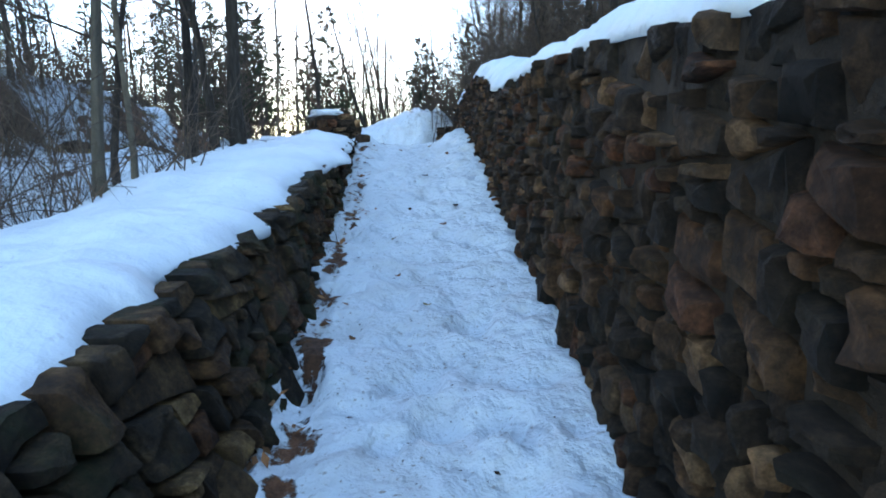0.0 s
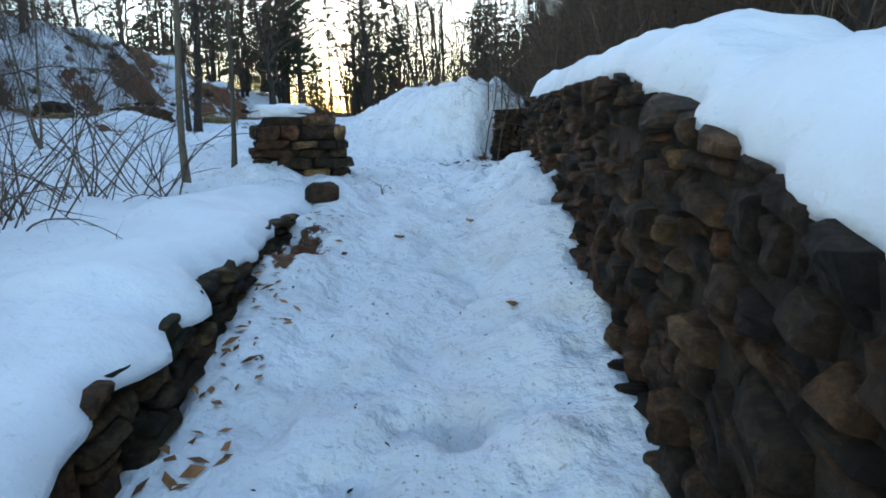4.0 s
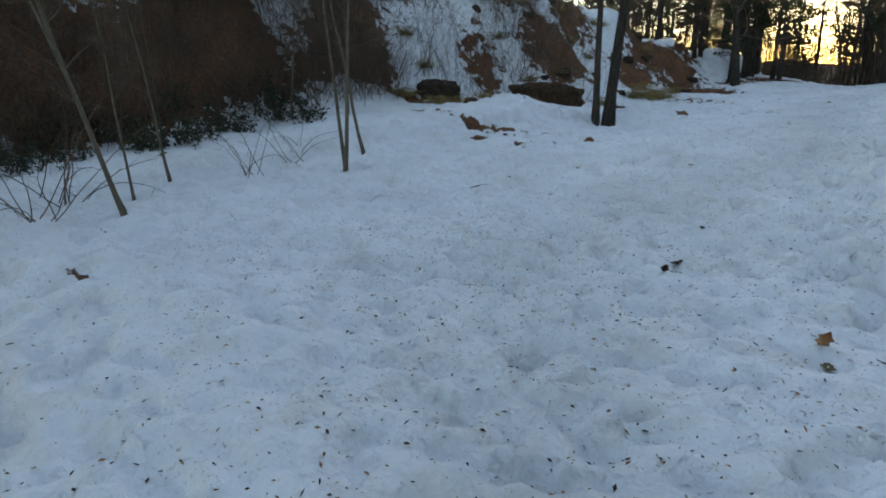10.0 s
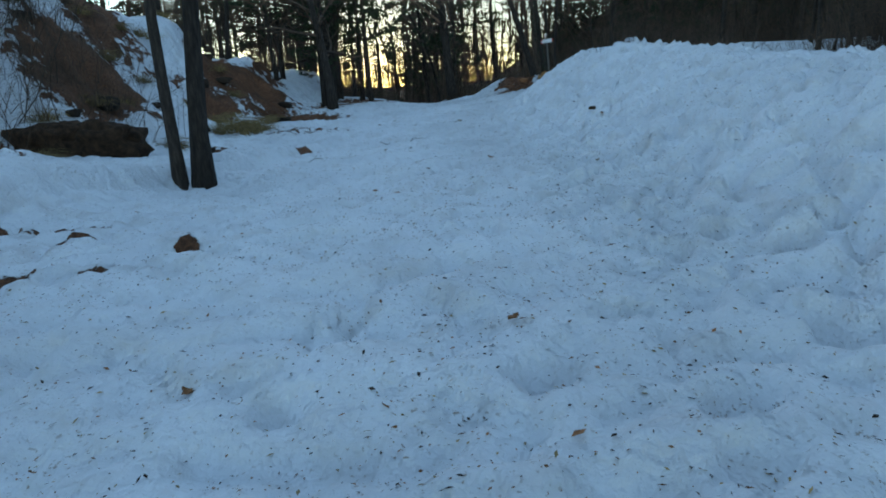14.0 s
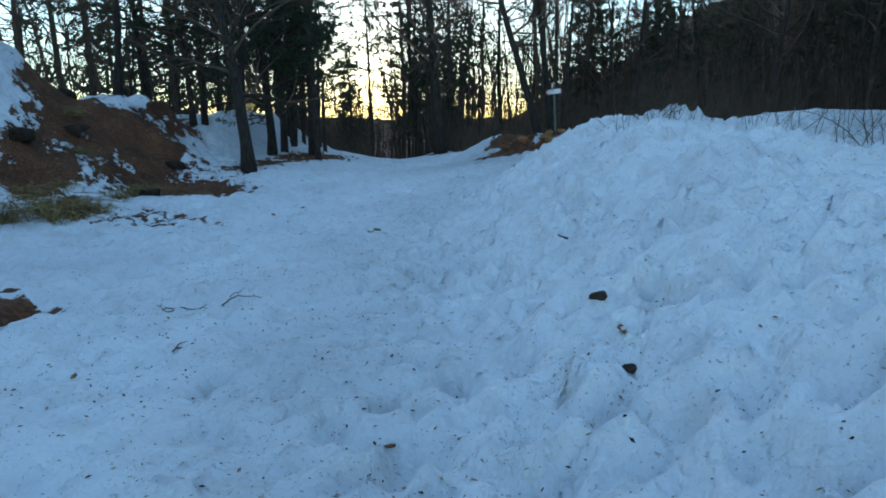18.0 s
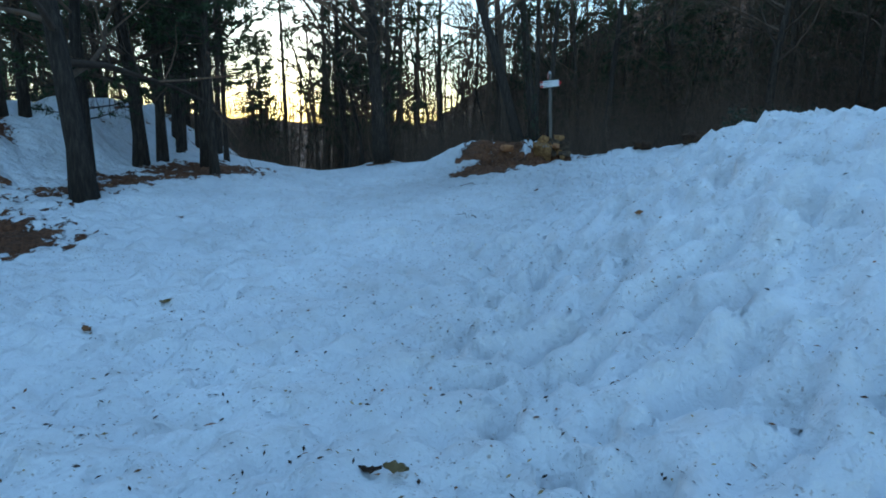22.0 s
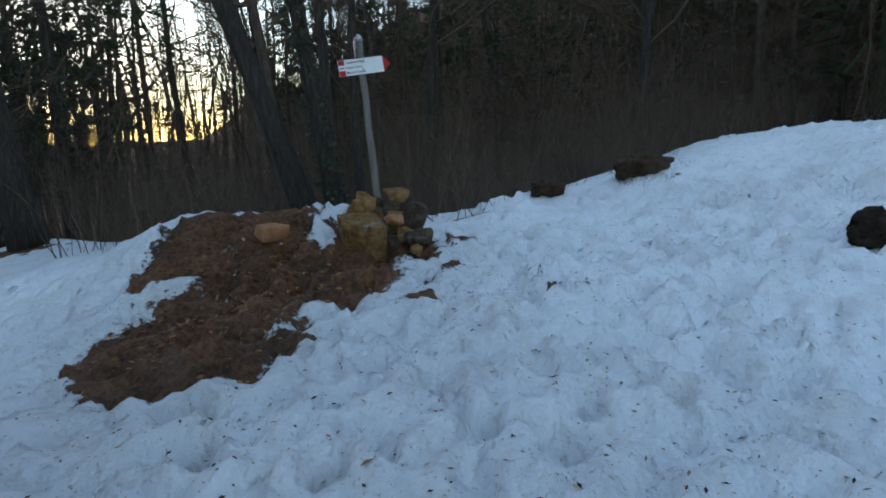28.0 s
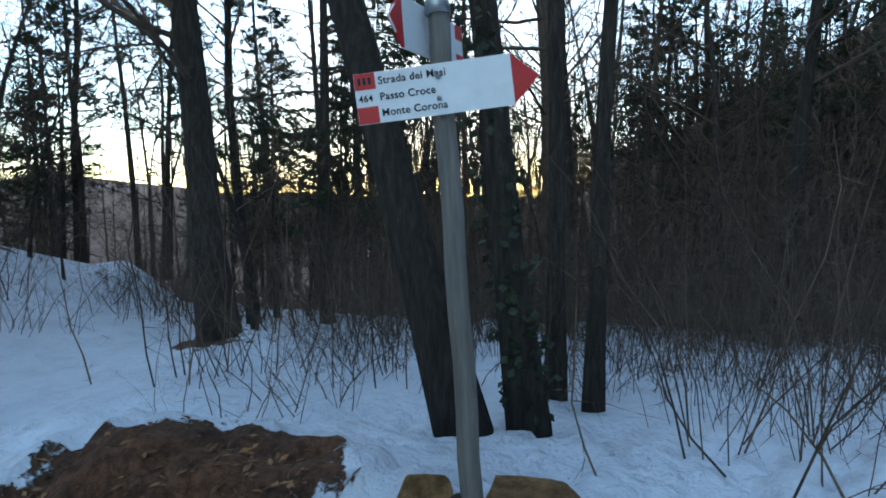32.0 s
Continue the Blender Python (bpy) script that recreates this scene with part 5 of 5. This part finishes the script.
def far_woods():
    """Woods too far off to tell the trees apart."""
    rng = random.Random(12)
    stock = []
    for pair in DISTANT:
        v, f = [], []
        for me in pair:
            base = len(v)
            v += [p.co.copy() for p in me.vertices]
            f += [tuple(base + i for i in q.vertices) for q in me.polygons]
        stock.append((np.array([tuple(p) for p in v]), f))
    pine = Shape()
    for seed in range(3):
        prng = random.Random(500 + seed)
        pine.tube([Vector((0, 0, -0.3)), Vector((0.1, 0, 4)), Vector((0, 0.1, 9.5))], [0.13, 0.09, 0.02], 5, False)
        for k in range(130):
            z = 1.2 + 8.3 * (k / 130) ** 0.8
            an, ln = prng.uniform(0, 6.28), (9.9 - z) * 0.27 * prng.uniform(0.5, 1.2) + 0.15
            d = Vector((math.cos(an), math.sin(an), prng.uniform(-0.25, 0.25)))
            for _ in range(7):
                pine.spike(Vector((0, 0, z)) + d * ln * prng.uniform(0.1, 0.8), (d + rnd_dir(prng) * 0.9).normalized(), ln * prng.uniform(0.3, 0.6), 0.10, rnd_dir(prng))
        PINE_STOCK.append((np.array([tuple(p) for p in pine.v]), list(pine.f)))
        pine = Shape()
    for name, mat, spots in (("far_pines", NEEDLES, [(rng.uniform(2, 30), rng.uniform(60, 84)) for _ in range(16)] + [(rng.uniform(10, 28), rng.uniform(10, 60)) for _ in range(24)] + [(rng.uniform(14, 30), rng.uniform(46, 76)) for _ in range(10)] + [(rng.uniform(-40, -19), rng.uniform(20, 75)) for _ in range(10)]), ("far_wood", TWIG, FAR_SPOTS + [(rng.uniform(17, 45), rng.uniform(-5, 85)) for _ in range(110)] + [(rng.uniform(-45, 30), rng.uniform(66, 130)) for _ in range(230)] + [(rng.uniform(-4, 24), rng.uniform(57, 80)) for _ in range(60)] + [(rng.uniform(-16, 2), rng.uniform(55, 84)) for _ in range(26)] + [(-6 - 0.29 * (q - 23) + rng.uniform(-3, 3), q) for q in (rng.uniform(62, 110) for _ in range(40))] + [(rng.uniform(-60, -34), rng.uniform(5, 85)) for _ in range(40)]),):
        V, F, base = [], [], 0
        for x, y in spots:
            v, f = stock[rng.randrange(4)] if mat is TWIG else PINE_STOCK[rng.randrange(3)]
            a, s = rng.uniform(0, 6.28), rng.uniform(0.9, 1.5) * (0.74 if in_gap(x, y) else 1.15 if -16 < x < -2 and y > 55 else 1.0)
            c, d = math.cos(a) * s, math.sin(a) * s
            V.append(np.stack([v[:, 0] * c - v[:, 1] * d + x, v[:, 0] * d + v[:, 1] * c + y, v[:, 2] * s + floor_at(x, y)], -1))
            F += [tuple(base + i for i in q) for q in f]
            base += len(v)
        me = bpy.data.meshes.new(name)
        me.from_pydata(np.concatenate(V).tolist(), [], F)
        me.materials.append(mat)
        tagged(new(name, me), "far bare woods on the slopes at dusk" if mat is TWIG else "dark conifers standing among far bare woods", "woods", kind="stuff")


far_woods()
# ---- signpost and cairn ----
def box(x0, x1, y0, y1, z0, z1):
    v = [(x, y, z) for z in (z0, z1) for y in (y0, y1) for x in (x0, x1)]
    return v, [(0, 2, 3, 1), (4, 5, 7, 6), (0, 1, 5, 4), (2, 6, 7, 3), (0, 4, 6, 2), (1, 3, 7, 5)]


def plate(outline, y0, y1):
    n = len(outline)
    v = [(x, y0, z) for x, z in outline] + [(x, y1, z) for x, z in outline]
    f = [tuple(range(n)), tuple(range(2 * n - 1, n - 1, -1))] + [((i + 1) % n, i, n + i, n + (i + 1) % n) for i in range(n)]
    return v, f


def lettering(text, x, z, size, parent, front=-0.0065):
    cu = bpy.data.curves.new("lettering", "FONT")
    cu.body, cu.size, cu.extrude, cu.space_character = text, size, 0.0006, 1.06
    cu.offset = 0.0005
    cu.materials.append(BLACK_PAINT)
    ob = new("lettering", cu)
    ob.parent = parent
    ob.matrix_basis = pose(x, front, z, 90, 0, 0)
    return ob


def arrow_sign(parent, m, lines, left_end=True):
    """A white pointer with a red tip and a red-white-red tail, 0.65 m long."""
    L, H = 0.65, 0.178
    sgn = new("arrow_sign")
    sgn.parent, sgn.matrix_basis = parent, m
    sgn["label"] = "white trail pointer with a red tip"
    piece("board", mesh_of("board", *plate([(0, 0), (L - 0.095, 0), (L, H / 2), (L - 0.095, H), (0, H)], -0.004, 0.004), WHITE_PAINT, False), sgn)
    piece("tip", mesh_of("tip", *plate([(L - 0.093, 0.001), (L - 0.001, H / 2), (L - 0.093, H - 0.001)], -0.0062, 0.0062), RED_PAINT, False), sgn, "red painted tip")
    for z0, z1 in ((0.001, 0.060), (0.120, 0.177)):
        piece("tail_mark", mesh_of("tail_mark", *plate([(0.001, z0), (0.076, z0), (0.076, z1), (0.001, z1)], -0.0062, 0.0062), RED_PAINT, False), sgn, "red painted tail mark")
    # the emblem on the upper mark, as plain bars
    for k in range(3):
        piece("emblem_bar", mesh_of("emblem_bar", *plate([(0.014 + 0.018 * k, 0.136), (0.025 + 0.018 * k, 0.136), (0.025 + 0.018 * k, 0.162), (0.014 + 0.018 * k, 0.162)], -0.0068, -0.0060), BLACK_PAINT, False), sgn)
    for text, x, z, size in lines:
        lettering(text, x, z, size, sgn)
    return sgn


def signpost():
    x, y = -4.69, 44.78
    z0 = floor_at(x, y) - 0.1
    post = empty("signpost", x, y, z0, "grey weathered wooden trail signpost with white-red pointers", "signpost")
    post.rotation_euler = (radians(1.5), radians(-3.9), 0)
    s = Shape()
    rng = random.Random(2)
    high = 5.42 - z0
    pts = [Vector((0.004 * math.sin(i * 1.7), 0.004 * math.cos(i), high * i / 12)) for i in range(13)]
    s.tube(pts, [0.036 - 0.0004 * i for i in range(13)], 12)
    piece("post", s.mesh("post", POST_WOOD), post)
    tip = Shape()
    tip.tube([Vector((0, 0, high - 0.02)), Vector((0, 0, high + 0.02)), Vector((0, 0.0, high + 0.05))], [0.039, 0.034, 0.008], 12)
    piece("post_cap", tip.mesh("post_cap", STEEL), post, "dull metal cap")
    zc = 5.185 - z0
    arrow_sign(post, pose(0, -0.050, zc - 0.075, 0, -3.0, 10) @ pose(-0.235, 0, 0) @ Matrix.Scale(0.80, 4),
               (("Strada dei Masi", 0.086, 0.134, 0.037), ("Passo Croce", 0.086, 0.078, 0.037), ("Monte Corona", 0.086, 0.022, 0.037), ("464", 0.010, 0.078, 0.033)))
    arrow_sign(post, pose(-0.045, 0.0, zc + 0.10, 0, 0, 260) @ pose(-0.3, 0, 0) @ Matrix.Scale(0.80, 4), (("464", 0.010, 0.078, 0.033),))
    for zz in (zc - 0.03, zc + 0.03):
        b = Shape()
        b.tube([Vector((0, -0.062, zz)), Vector((0, -0.05, zz))], [0.007, 0.007], 8)
        piece("bolt", b.mesh("bolt", STEEL), post, "small steel bolt")


signpost()
CAIRN = "tan fieldstone in the cairn at the signpost's foot"
for k, (x, y, z, rx, ry, rz, turn, tilt, mat, label) in enumerate((
    (-4.98, 44.22, 3.66, 0.235, 0.19, 0.22, 20, 14, TAN_STONE, "big tan boulder with chalk marks in the cairn"),
    (-4.93, 44.48, 3.90, 0.135, 0.115, 0.085, 12, -4, TAN_STONE, "yellowish squared stone resting on the chalk-marked boulder"),
    (-4.84, 44.73, 3.95, 0.088, 0.085, 0.066, 40, 6, TAN_STONE, CAIRN), (-4.53, 44.72, 3.955, 0.135, 0.11, 0.062, -8, 8, TAN_STONE, CAIRN),
    (-4.60, 44.66, 3.85, 0.085, 0.08, 0.075, 60, 0, GREY_STONE, CAIRN), (-4.44, 44.47, 3.76, 0.13, 0.06, 0.16, 12, 22, GREY_STONE, "dark pointed slab leaning in the cairn"),
    (-4.65, 44.36, 3.76, 0.087, 0.075, 0.058, 20, 4, RED_STONE, "small pinkish stone in the cairn"), (-4.75, 44.46, 3.79, 0.042, 0.04, 0.066, 25, 10, TAN_STONE, CAIRN),
    (-4.55, 44.31, 3.63, 0.085, 0.075, 0.072, 50, -8, TAN_STONE, CAIRN), (-4.51, 44.18, 3.60, 0.125, 0.09, 0.046, -18, 14, GREY_STONE, "flat grey slab tipped against the cairn"),
    (-4.71, 44.18, 3.60, 0.056, 0.055, 0.068, 70, 0, GREY_STONE, CAIRN), (-4.57, 44.00, 3.53, 0.062, 0.055, 0.055, 10, 12, TAN_STONE, CAIRN),
    (-4.97, 44.50, 3.77, 0.13, 0.12, 0.085, 33, 0, GREY_STONE, CAIRN), (-4.70, 44.63, 3.67, 0.22, 0.20, 0.17, 5, 0, GREY_STONE, CAIRN), (-4.45, 44.62, 3.66, 0.15, 0.13, 0.13, 80, 0, GREY_STONE, CAIRN),
    (-4.80, 44.56, 3.80, 0.09, 0.08, 0.08, 15, 0, GREY_STONE, CAIRN), (-4.62, 44.50, 3.74, 0.09, 0.08, 0.09, 70, 0, TAN_STONE, CAIRN), (-4.78, 44.36, 3.68, 0.07, 0.07, 0.09, 35, 0, GREY_STONE, CAIRN), (-4.74, 44.72, 3.87, 0.09, 0.08, 0.08, 55, 0, GREY_STONE, CAIRN), (-4.40, 44.30, 3.60, 0.09, 0.08, 0.07, 15, 0, GREY_STONE, CAIRN),
)):
    loose_stone(x, y, rx, ry, rz, 200 + k, mat, label, 1.0, turn, z, "cairn stones", tilt)


def chalk_marks():
    """Pale strokes scrawled on the big boulder, too worn to read."""
    boulder = next(o for o in bpy.data.objects if "chalk" in str(o.get("label", "")))
    from_bm = bmesh.new()
    from_bm.from_mesh(boulder.data)
    from_bm.transform(boulder.matrix_basis)
    tris = [[q.co.copy() for q in t] for t in ([loop.vert for loop in tri] for tri in from_bm.calc_loop_triangles())]
    from_bm.free()
    eye = Vector((-4.6, 42.0, 4.75))
    s = Shape()
    for x0, z0, x1, z1 in ((-5.00, 3.75, -4.975, 3.80), (-4.985, 3.73, -4.96, 3.79), (-4.96, 3.77, -4.945, 3.83), (-4.935, 3.79, -4.92, 3.76), (-4.91, 3.78, -4.90, 3.84), (-4.89, 3.80, -4.875, 3.85), (-4.87, 3.82, -4.85, 3.80), (-4.845, 3.80, -4.83, 3.84)):
        pts = []
        for k in range(7):
            aim = Vector((x0 + (x1 - x0) * k / 6, 44.05, z0 + (z1 - z0) * k / 6)) - eye
            best = None
            for a, b, c in tris:
                h = intersect_ray_tri(a, b, c, aim, eye)
                if h is not None and (best is None or (h - eye).length < (best - eye).length):
                    best = h
            if best is not None:
                pts.append(best - aim.normalized() * 0.002)
        if len(pts) > 1:
            s.tube(pts, [0.0028] * len(pts), 4, True)
    if s.v:
        me = s.mesh("chalk_mark", CHALK)
        ob = piece("chalk_mark", me, boulder, "pale worn chalk strokes")
        ob.matrix_basis = boulder.matrix_basis.inverted()


chalk_marks()
for x, y, rx, ry, rz, seed, mat, turn, sink, label in (
    (-5.74, 44.66, 0.155, 0.12, 0.085, 230, RED_STONE, 10, 0.15, "reddish boulder lying on the leafy mound"),
    (-12.35, 27.0, 0.60, 0.42, 0.34, 240, BROWN_EARTH, 15, 0.45, "large dark mossy boulder at the bank's foot"),
    (-13.15, 26.9, 0.66, 0.42, 0.30, 241, BROWN_EARTH, -20, 0.45, "large dark mossy boulder at the bank's foot"),
    (-14.1, 24.3, 0.55, 0.40, 0.26, 242, EARTH, 30, 0.5, "dark earthy boulder half under the bank"),
    (-0.75, 45.95, 0.38, 0.28, 0.17, 244, BROWN_EARTH, 10, 0.7, "low dark stump in the snow beside the trail"),
    (-2.14, 46.1, 0.24, 0.2, 0.11, 245, BROWN_EARTH, 50, 0.5, "small dark stump in the snow beside the trail"),
    (-4.0, 37.88, 0.15, 0.09, 0.08, 246, BROWN_EARTH, 40, 0.7, "dark stone showing through the snowy mound"),
    (-1.82, 41.9, 0.15, 0.13, 0.14, 243, STONE, 10, 0.5, "dark rock poking out of the snow"),
    (-4.83, 28.1, 0.055, 0.04, 0.03, 248, EARTH, 0, 0.6, "dark stone showing through melted snow"),
    (-4.72, 27.38, 0.055, 0.035, 0.03, 249, EARTH, 30, 0.6, "brown stone showing through melted snow"),
    (-4.95, 29.85, 0.075, 0.06, 0.05, 253, EARTH, 30, 0.6, "dark stone showing through melted snow"),
    (-1.2, 9.5, 0.12, 0.09, 0.075, 250, BROWN_EARTH, 25, 0.9, "dark wall stone sticking out of the snow"),
):
    loose_stone(x, y, rx, ry, rz, seed, mat, label, sink, turn, angular=rz < 0.10)
for k, (x, y, turn, size) in enumerate(scatter(51, 20, -16.2, -12.3, 22, 37, 0.9)):
    loose_stone(x, y, 0.22 * size, 0.16 * size, (0.10, 0.14, 0.08)[k % 3] * size, 400 + k, (EARTH, STONE, EARTH, STONE)[k % 4], "dark mossy stone in the earthy bank", 0.5, turn, group="stones in the bank")

for x, y, size in ((-0.8, 45.6, 0.45), (-1.1, 45.7, 0.4), (-1.9, 46.7, 0.4), (-2.3, 46.9, 0.45)):
    plant("bare_shrub", THICKETS[2], x, y, 200 * x, size, "few dead stems growing beside a stump", "shrub", "stems by the stumps")


# ---- small litter on the snow ----
def stick(x, y, turn, length, seed, label, forks=2, r=0.006):
    rng = random.Random(seed)
    s = Shape()
    pts = crooked(rng, Vector((0, 0, 0)), Vector((1, 0, 0)), length, 5, 0.22)
    base = floor_at(x, y)
    c, d = math.cos(radians(turn)), math.sin(radians(turn))

    def down(p):
        return Vector((p.x, p.y, floor_at(x + c * p.x - d * p.y, y + d * p.x + c * p.y) - base + 0.012 + 0.25 * abs(p.z)))
    pts = [down(p) for p in pts]
    s.tube(pts, [r * (1 - 0.6 * j / 5) for j in range(6)], 5)
    for _ in range(forks):
        j = rng.randint(1, 4)
        an = rng.choice((-1, 1)) * rng.uniform(0.4, 0.9)
        q = crooked(rng, pts[j], Vector((math.cos(an), math.sin(an), 0.05)), length * rng.uniform(0.2, 0.45), 3, 0.2)
        s.tube([down(p) for p in q], [r * 0.6, r * 0.5, r * 0.4, 0.0015], 4)
    ob = new("stick", s.mesh("stick", TWIG))
    ob.matrix_basis = pose(x, y, base, 0, 0, turn)
    return tagged(ob, label, "stick", "fallen sticks")


for k, (x, y, turn, length) in enumerate(((-0.92, 10.17, 110, 0.3), (0.14, 11.5, 105, 0.55), (0.0, 12.16, 170, 0.45), (-0.16, 11.45, 120, 0.25), (0.3, 12.5, 100, 0.4), (-0.75, 4.65, 140, 0.35), (-3.0, 16.2, 110, 0.35), (-8.12, 18.87, 70, 0.25), (-8.35, 28.9, 20, 0.35), (-8.2, 28.8, 160, 0.25), (-7.95, 29.13, 35, 0.35), (-7.72, 28.0, 95, 0.2), (-6.76, 37.15, 120, 0.4), (-9.2, 27.1, 40, 0.4), (0.1, 16.9, 20, 0.9), (0.2, 17.8, 150, 0.8), (-3.7, 42.9, 170, 0.3), (-6.9, 40.4, 20, 0.35), (-3.5, 46.0, 10, 0.5), (-0.7, 12.4, 20, 0.5), (-0.2, 12.9, 100, 0.4), (-1.2, 13.4, 70, 0.3), (-8.6, 17.6, 10, 0.2), (-1.1, 18.2, 30, 0.7), (-0.3, 17.4, 160, 0.8), (-2.7, 31.6, 75, 0.5))):
    stick(x, y, turn, length, 300 + k, "thin dark fallen twig on the snow")


def fallen_leaf(x, y, size, turn, seed, mat, label):
    """A curled dry leaf with a lobed outline and a little thickness."""
    rng = random.Random(seed)
    v, f = [], []
    n = 9
    for side in (0.0, 0.0016):
        for i in range(n + 1):
            t = i / n
            half = 0.30 * math.sin(math.pi * min(t * 1.05, 1.0)) ** 0.8 * (1 + 0.35 * math.sin(t * 19 + seed))
            for q in (-1, 0, 1):
                v.append(Vector(((t - 0.5) * size, q * half * size, side + size * (0.55 * (t - 0.5) ** 2 + 0.22 * abs(q) * (0.6 + 0.4 * math.sin(seed + 3 * t))))))
    m = 3 * (n + 1)
    for i in range(n):
        for q in (0, 1):
            a = i * 3 + q
            f += [(a, a + 3, a + 4, a + 1), (m + a, m + a + 1, m + a + 4, m + a + 3)]
        a = i * 3
        f += [(a, m + a, m + a + 3, a + 3), (a + 2, a + 5, m + a + 5, m + a + 2)]
    ob = new("fallen_leaf", mesh_of("fallen_leaf", v, f, mat))
    ob.matrix_basis = pose(x, y, floor_at(x, y) + 0.012, rng.uniform(-14, 14), rng.uniform(-14, 14), turn)
    return tagged(ob, label, "leaf", "fallen leaves")


for k, (x, y, size) in enumerate(((-7.27, 31.96, 0.10), (-5.61, 34.63, 0.10), (-5.77, 39.28, 0.09), (-0.41, 4.84, 0.085), (-0.37, 4.94, 0.08), (-0.01, 4.92, 0.06), (-3.43, 16.37, 0.10), (-3.33, 14.08, 0.11), (-3.5, 16.55, 0.12), (-0.1, 3.3, 0.05), (-0.3, 3.9, 0.05), (-0.45, 2.9, 0.05), (-5.4, 36.6, 0.08), (-4.74, 27.6, 0.09), (-6.3, 25.4, 0.07), (-5.2, 24.2, 0.08), (-7.3, 20.1, 0.07), (-6.0, 20.6, 0.07), (-0.2, 9.3, 0.07), (-0.6, 9.0, 0.06), (0.05, 8.0, 0.08), (-7.9, 19.4, 0.06), (-6.9, 18.9, 0.06), (-9.5, 33.8, 0.09), (-9.2, 34.3, 0.09), (-6.6, 23.6, 0.06), (-5.9, 26.9, 0.06), (-8.0, 27.4, 0.06))):
    fallen_leaf(x, y, size, 77 * k, k, LEAF if k % 3 else STRAW, "single curled dry leaf lying on the snow")
for k, (x, y, size) in enumerate(((-7.37, 32.0, 0.09), (-4.67, 17.32, 0.10), (-4.66, 17.11, 0.09), (-4.87, 18.26, 0.06), (-0.55, 13.0, 0.09), (-0.45, 13.6, 0.1), (0.05, 13.4, 0.08), (-0.2, 6.8, 0.07), (0.1, 5.6, 0.07), (-0.3, 5.5, 0.06))):
    fallen_leaf(x, y, size, 50 * k, 60 + k, BROWN_EARTH, "dark wet leaf sunk into the snow")


def litter():
    """Dry leaves, needles and bark crumbs on the snow."""
    rng = random.Random(21)
    leaves, crumbs, chaff = Shape(), Shape(), Shape()

    def drop(shape, x, y, size, wide=0.45):
        n = Vector((rng.gauss(0, 0.25), rng.gauss(0, 0.25), 1)).normalized()
        an = rng.uniform(0, 6.28)
        d = (Vector((math.cos(an), math.sin(an), 0)) - n * n.dot(Vector((math.cos(an), math.sin(an), 0)))).normalized()
        shape.leaf(Vector((x, y, floor_at(x, y) + 0.006)), d, n, size, size * wide * rng.uniform(0.6, 1.2))
    for k in range(34000):
        y = rng.uniform(10, 44)
        x = rng.gauss(np.interp(y, (10, 13, 17, 22, 30, 44), (-1.0, -3, -5.6, -5.5, -7, -5)), 2.3)
        if x < 0.2 and x > -12:
            drop((chaff, leaves, crumbs, crumbs)[k % 4], x, y, rng.choice((0.012, 0.016, 0.022, 0.034)), 0.42)
    for k in range(9000):
        drop((leaves, chaff, leaves, crumbs)[k % 4], rng.gauss(-6.4, 1.7), rng.uniform(15, 26), rng.choice((0.01, 0.014, 0.02)), 0.5)
    for _ in range(5200):
        x, y = rng.uniform(-17, -11.8), rng.uniform(22, 40)
        if bareness(np.float64(x), np.float64(y)) > 0.42:
            drop(leaves, x, y, rng.uniform(0.05, 0.11))
    for _ in range(260):
        drop(crumbs, rng.uniform(-0.7, 0.4), rng.uniform(0.9, 10.5), rng.uniform(0.01, 0.035))
    for _ in range(1100):
        drop(crumbs, rng.gauss(-0.8, 1.2), rng.gauss(13.8, 1.2), rng.uniform(0.02, 0.07), 0.16)
    for _ in range(160):
        drop(leaves, rng.gauss(-1.1, 0.1), rng.gauss(8.65, 0.35), rng.uniform(0.03, 0.07))
    for _ in range(420):
        y = rng.uniform(0.8, 8.2)
        drop(leaves, float(west_face(y)) + 0.15 + rng.gauss(0, 0.09), y, rng.uniform(0.04, 0.085))
    for _ in range(420):
        drop(leaves, rng.gauss(0.4, 0.5), rng.gauss(15.85, 0.2), rng.uniform(0.04, 0.09))
    for _ in range(4200):
        x, y = rng.gauss(-5.9, 0.8), rng.gauss(44.1, 0.7)
        if bareness(np.float64(x), np.float64(y)) > 0.5:
            drop(leaves, x, y, rng.uniform(0.03, 0.07))
    for _ in range(70):
        drop(leaves, rng.uniform(-9, -1.5), rng.uniform(12, 43), rng.uniform(0.05, 0.09))
    tagged(new("leaf_litter", leaves.mesh("leaf_litter", LEAF, False)), "dry brown fallen leaves on snow and earth", "leaves", kind="stuff")
    tagged(new("needle_litter", crumbs.mesh("needle_litter", BROWN_EARTH, False)), "brown needles and bark crumbs strewn on snow", "litter", kind="stuff")

    tagged(new("chaff", chaff.mesh("chaff", STRAW, False)), "pale straw chaff strewn on trodden snow", "litter", kind="stuff")


litter()
